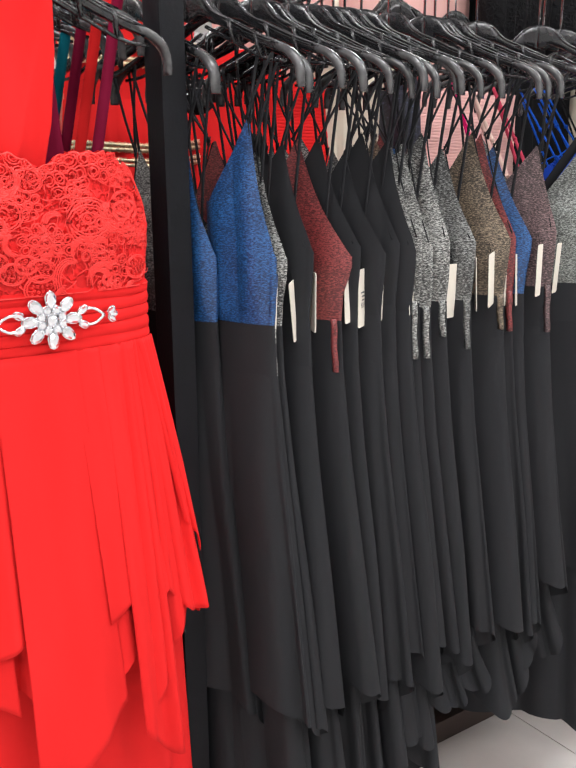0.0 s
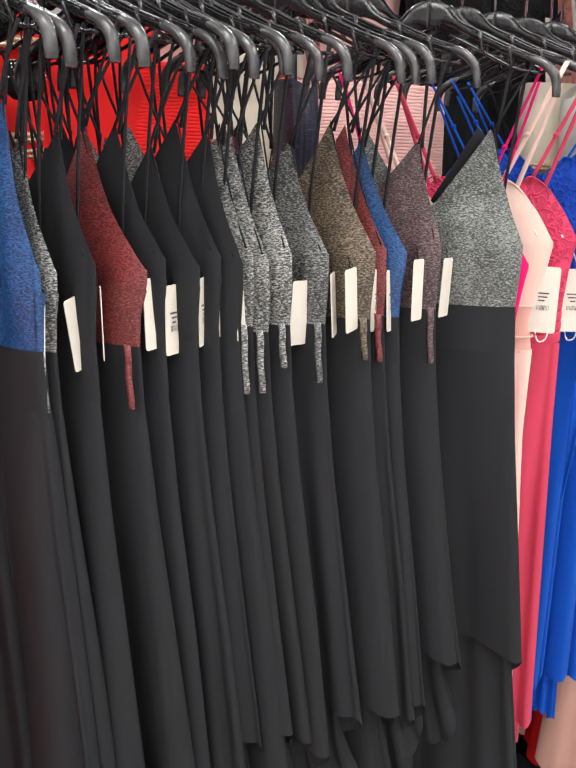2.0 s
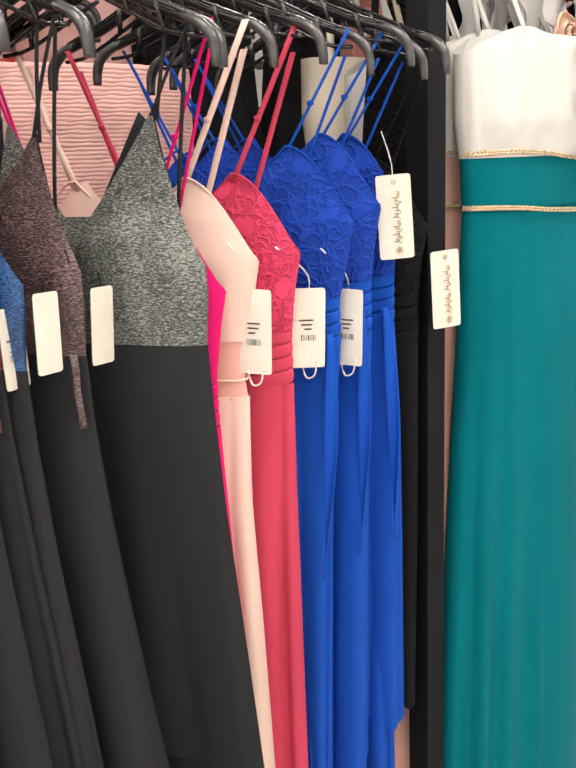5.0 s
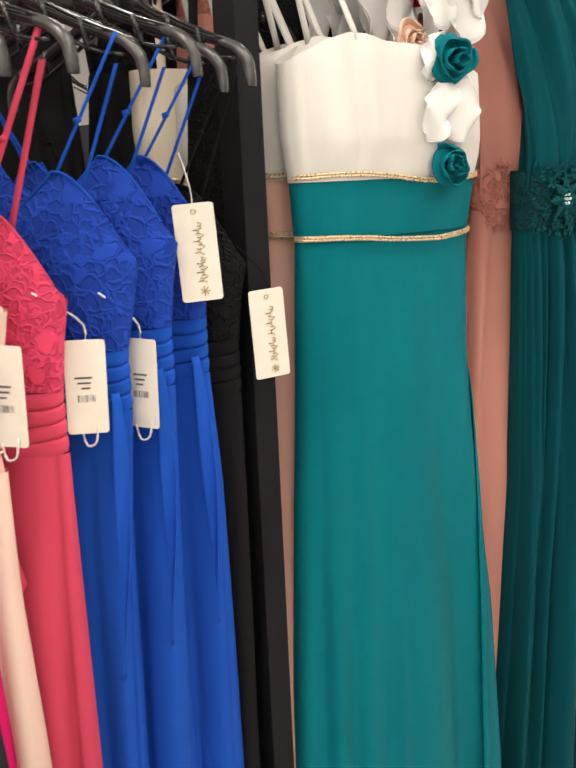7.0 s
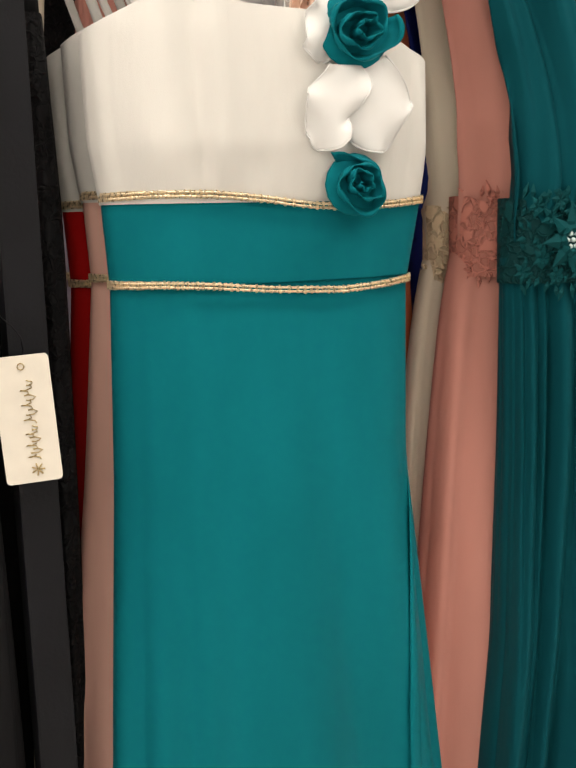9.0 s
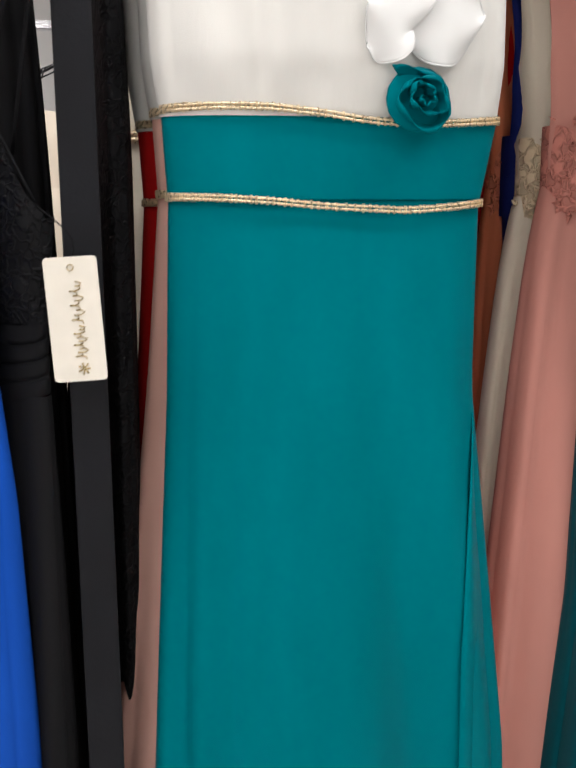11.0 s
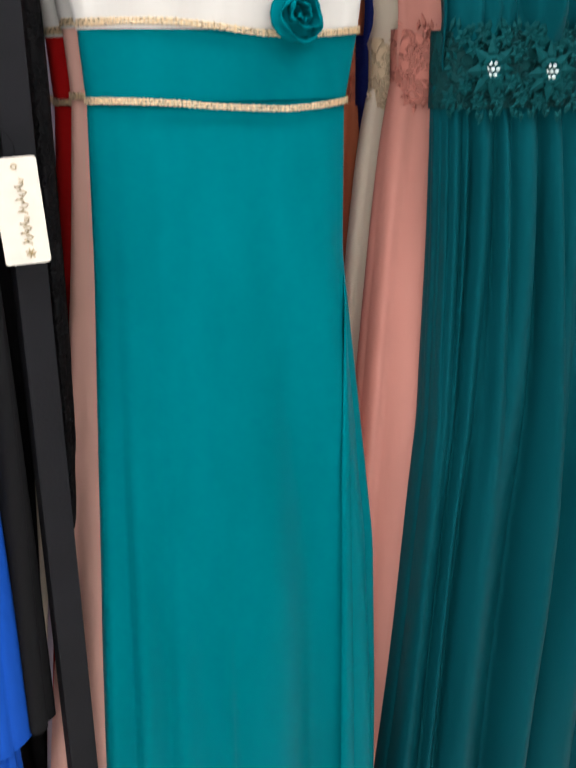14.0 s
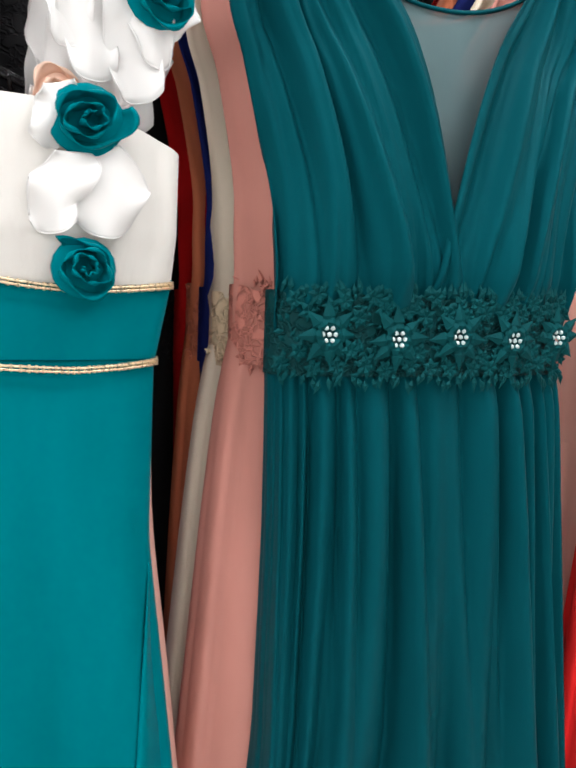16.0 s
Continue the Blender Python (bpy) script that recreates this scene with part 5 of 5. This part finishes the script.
def slip_gown(xw, yw, phi, cloth, upper, strap, word, seed, zt=1.40, hem=0.45, tag=None, at=None, wide=0.0019, flounce=True, near=(0.150, 0.150, 0.150), band=False, chest=0.160, deep=1.0):
    """A long dress with a soft rounded bodice and narrow straps, hung side-on; near: the front edge at hip, knee and hem."""
    hx, hy = rail_pose(xw, yw, phi)
    g = thing("long_gown", word, "dress", "dresses along the rail", pose(hx, hy, 0, 0, 0, phi - 90))
    rr = random.Random(seed)
    apex = 0.50

    def top(c):
        c = abs(c)
        return zt - (0.060 * ((apex - c) / apex) ** 0.85 if c < apex else 0.098 * ((c - apex) / (1 - apex)) ** 1.9)

    w = zt - 0.20
    bodice("bodice", [(w - 0.004, -0.142, 0.144, 0.024), (w + 0.05, -0.149, chest - 0.010, 0.032), (w + 0.10, -0.152, chest, 0.038), (w + 0.15, -0.148, chest - 0.002, 0.034), (zt, -0.135, chest - 0.014, 0.020)], top, upper, g, n=110, nz=28, p=2.2, back=lambda c: zt - 0.095 - 0.008 * abs(c), folds=Folds(seed + 4, 3, 6, 4))
    # narrow piping that follows the upper edge of the cups
    for s in (-1, 1):
        edge = [(s * chest * 0.96 * c, -0.022 + 0.020 * c**6, top(c) + 0.0005) for c in np.linspace(0.08, 0.97, 18)]
        tube("cup_piping", edge, 0.0016, cloth, g, sides=5)
    th = np.linspace(0, 2 * math.pi, 70, endpoint=False)
    if band:
        ring = lambda z, o: np.stack([(0.142 + o) * rounded(np.cos(th), 2.2), (0.022 + o) * rounded(np.sin(th), 2.2), z + 0.002 * np.sin(th * 3)], -1)
        sheet("waist_inset", np.array([ring(w + 0.002, 0.0), ring(w - 0.025, -0.003), ring(w - 0.052, -0.003), ring(w - 0.078, 0.0)]), "blush", g, "darker inset at the waist", closed=True)
        for z in (w, w - 0.052):
            tube("waist_cord", [tuple(p) for p in ring(z, 0.001)], 0.0016, "pale", g, "thin pale elastic cord", 5, closed=True)
    else:
        prof = []
        for k in range(4):
            z = w - k * 0.02
            for dz, o in ((0, 0.0), (-0.005, 0.003), (-0.014, 0.003), (-0.0195, 0.0)):
                prof.append(np.stack([(0.142 + 0.6 * o) * rounded(np.cos(th), 2.2), (0.023 + 0.6 * o) * rounded(np.sin(th), 2.2), z + dz + 0.006 * np.sin(th * 2 + k * 0.4)], -1))
        sheet("pleated_waist", np.array(prof), cloth, g, closed=True)
    skirt("skirt", [(w - 0.075, -0.143, 0.143, 0.023, 0.002), (w - 0.22, -0.150, near[0], 0.030 * deep, 0.007), (0.8, -0.158, near[1], 0.034 * deep, 0.013), (hem, -0.160, near[2], 0.038 * deep, 0.018)], cloth, g, Folds(seed, 3, 8, 6, 1.4), n=120, nz=44, p=2.2, hem=lambda t: 0.03 * np.cos(t + seed) + 0.012 * np.sin(4 * t))
    if flounce:
        skirt("hem_flounce", [(hem + 0.22, -0.150, near[2] - 0.016, 0.024, 0.004), (hem - 0.05, -0.170, near[2] - 0.018, 0.032, 0.018)], cloth, g, Folds(seed + 2, 6, 14, 6, 1.5), n=120, nz=14, p=2.2, hem=lambda t: 0.05 * np.cos(t + 2.6))
    # a loose end of cloth that falls from the waist down the front edge
    if cloth == "royal":
        q, e = np.linspace(0, 1, 30)[:, None], np.linspace(0, 1, 7)[None, :]
        x = 0.132 + (near[1] - 0.130) * q + 0.018 * np.sin(math.pi * (0.15 + 0.85 * q)) * e
        sheet("side_sash", np.stack([x, -0.024 - 0.012 * q * deep - 0.005 * np.sin(e * 4 + 5 * q), w - 0.05 - 0.36 * q + 0 * e], -1), cloth, g, "narrow sash falling from the waist", thick=0.0012)
    if cloth == "coral":
        e, q = np.linspace(0, 1, 24)[None, :], np.linspace(0, 1, 26)[:, None]
        x = 0.030 + 0.030 * e + (0.012 + 0.022 * e) * q
        z = w - 0.07 - (0.23 - 0.07 * e) * q + 0.008 * np.sin(e * 7) * q
        sheet("hip_flounce", np.stack([x, -0.030 - 0.010 * q - 0.010 * q * np.sin(e * 8 + 2 * q), z], -1), cloth, g, "loose flounce at the hip", thick=0.0012)
    for s in (-1, 1):
        for d, yo, end in ((0.0, -0.020, 0.168), (0.012, 0.006, 0.158)):
            x0 = 0.078 + d
            rows = [[(s * (x0 + (end - x0) * q) + wide * e, yo * (1 - 0.5 * q) + 0.001 * e, zt - 0.012 - 0.03 * (yo > 0) + (1.592 - zt) * q) for q in np.linspace(0, 1, 8)] for e in (-1, 0, 1)]
            sheet("strap", np.array(rows), strap, g, thick=0.0014)
            v, f = bar_data([(s * (x0 + (end - x0) * 0.42) - 0.004, yo * 0.8 - 0.0015, zt - 0.012 + (1.592 - zt) * 0.42), (s * (x0 + (end - x0) * 0.42) + 0.004, yo * 0.8 - 0.0015, zt - 0.010 + (1.592 - zt) * 0.42)], [0.0018] * 2, [0.0034] * 2, 6)
            if yo < 0:
                raw("strap_slider", v, f, strap, g, "small strap adjuster")
    if tag:
        big = tag == "script"
        wx, wy, wz, turn = at
        inv = pose(hx, hy, 0, 0, 0, phi - 90).inverted()
        loc = inv @ Vector((wx, wy, wz))
        price_tag(g, inv @ pose(wx, wy, wz, 0, -3 if big else 2, turn), 0.05 if big else 0.046, 0.118 if big else 0.108, tag, seed)
        tube("tag_ribbon", smoothline([(loc.x, loc.y + 0.001, wz - 0.008), (loc.x - 0.004, loc.y + 0.004, wz + 0.02), (loc.x - 0.02, -0.028, wz + 0.06)], 8), 0.0013 if not big else 0.0009, "cord" if cloth != "jet" else "jet", g, sides=4)
        if not big:
            tube("tag_loop", smoothline([(loc.x - 0.012, loc.y - 0.002, wz - 0.104), (loc.x - 0.006, loc.y - 0.003, wz - 0.122), (loc.x + 0.006, loc.y - 0.003, wz - 0.118), (loc.x + 0.010, loc.y - 0.002, wz - 0.098)], 10), 0.0013, "cord", g, "white cord loop", sides=5)
    hanger(pose(hx, hy, 1.803, 0, rr.uniform(-2, 2), phi - 90 + rr.uniform(-8, 6)), "hangers along the rail", 0.2, neck=0.067)
    return g


slip_gown(0.780, -0.062, 33, "magenta", "magenta", "magenta", "long magenta gown with narrow straps", 240, 1.372, 0.5, near=(0.146, 0.146, 0.148), chest=0.162)
slip_gown(0.824, -0.064, 33, "pale", "pale", "pale", "long pale blush gown with narrow beige straps", 241, 1.405, 0.45, wide=0.0040, band=True, near=(0.134, 0.136, 0.142), chest=0.166, tag="bars", at=(0.824, -0.068, 1.268, -52))
slip_gown(0.900, -0.054, 33, "coral", "coral_lace", "coral", "long coral pink gown with lace bodice", 242, 1.408, 0.44, wide=0.0034, near=(0.140, 0.139, 0.140), chest=0.160, tag="bars", at=(0.926, -0.040, 1.256, -25))
slip_gown(0.987, -0.045, 33, "royal", "royal_lace", "royal", "long royal blue gown with lace bodice", 244, 1.440, 0.44, near=(0.128, 0.120, 0.108), chest=0.166, tag="bars", at=(0.999, -0.030, 1.246, -62))
slip_gown(1.054, -0.030, 33, "royal", "royal_lace", "royal", "long royal blue gown with lace bodice", 245, 1.456, 0.42, near=(0.136, 0.130, 0.122), chest=0.160)
slip_gown(1.122, 0.000, 33, "royal", "royal_lace", "royal", "long royal blue gown with lace bodice", 246, 1.456, 0.48, near=(0.150, 0.150, 0.148), chest=0.156, deep=1.2, tag="script", at=(1.088, -0.022, 1.397, -28))
slip_gown(1.172, 0.004, 30, "jet", "black_lace", "jet", "long black gown with lace bodice", 247, 1.42, 0.52, near=(0.142, 0.140, 0.135), flounce=False, tag="script", at=(1.194, -0.014, 1.282, -9))


# ---------- another rack across the shop ----------
far = thing("garment_rack", "distant steel garment rack full of gowns", "clothes rack")
part("hanging_rail", box_bm(5.6, 0.03, 0.03, (1.6, 2.3, 1.92), 0.003), "chrome", far)
for fx in (-1.2, 0.67, 2.53, 4.4):
    part("upright", box_bm(0.04, 0.04, 2.0, (fx, 2.36, 1.0), 0.003), "steel", far)
fc = ("jet", "royal", "black", "red", "navy", "black", "cream", "jet", "maroon")
for k in range(15):
    c = fc[(k * 7) % len(fc)]
    strapless_gown(-1.0 + 0.37 * k, 2.3, 1.66, 0.17, c, c, "long gown on the far rack", 300 + k, straps=c, group="gowns on the far rack")


# ---------- floor tiles ----------
tw = 0.6
bm = box_bm(tw - 0.003, tw - 0.003, 0.008, (0, 0, -0.004), 0.001)
tile_me = bpy.data.meshes.new("tile")
bm.to_mesh(tile_me)
bm.free()
tile_me.materials.append(M["tile"])
for i in range(int((X1 - X0) / tw) + 1):
    for j in range(int((Y1 - Y0) / tw) + 1):
        ob = new("tile", tile_me)
        ob.parent = floor
        ob.location = (X0 + tw * (i + 0.5) - 0.016, Y0 + tw * (j + 0.5) + 0.12, 0)
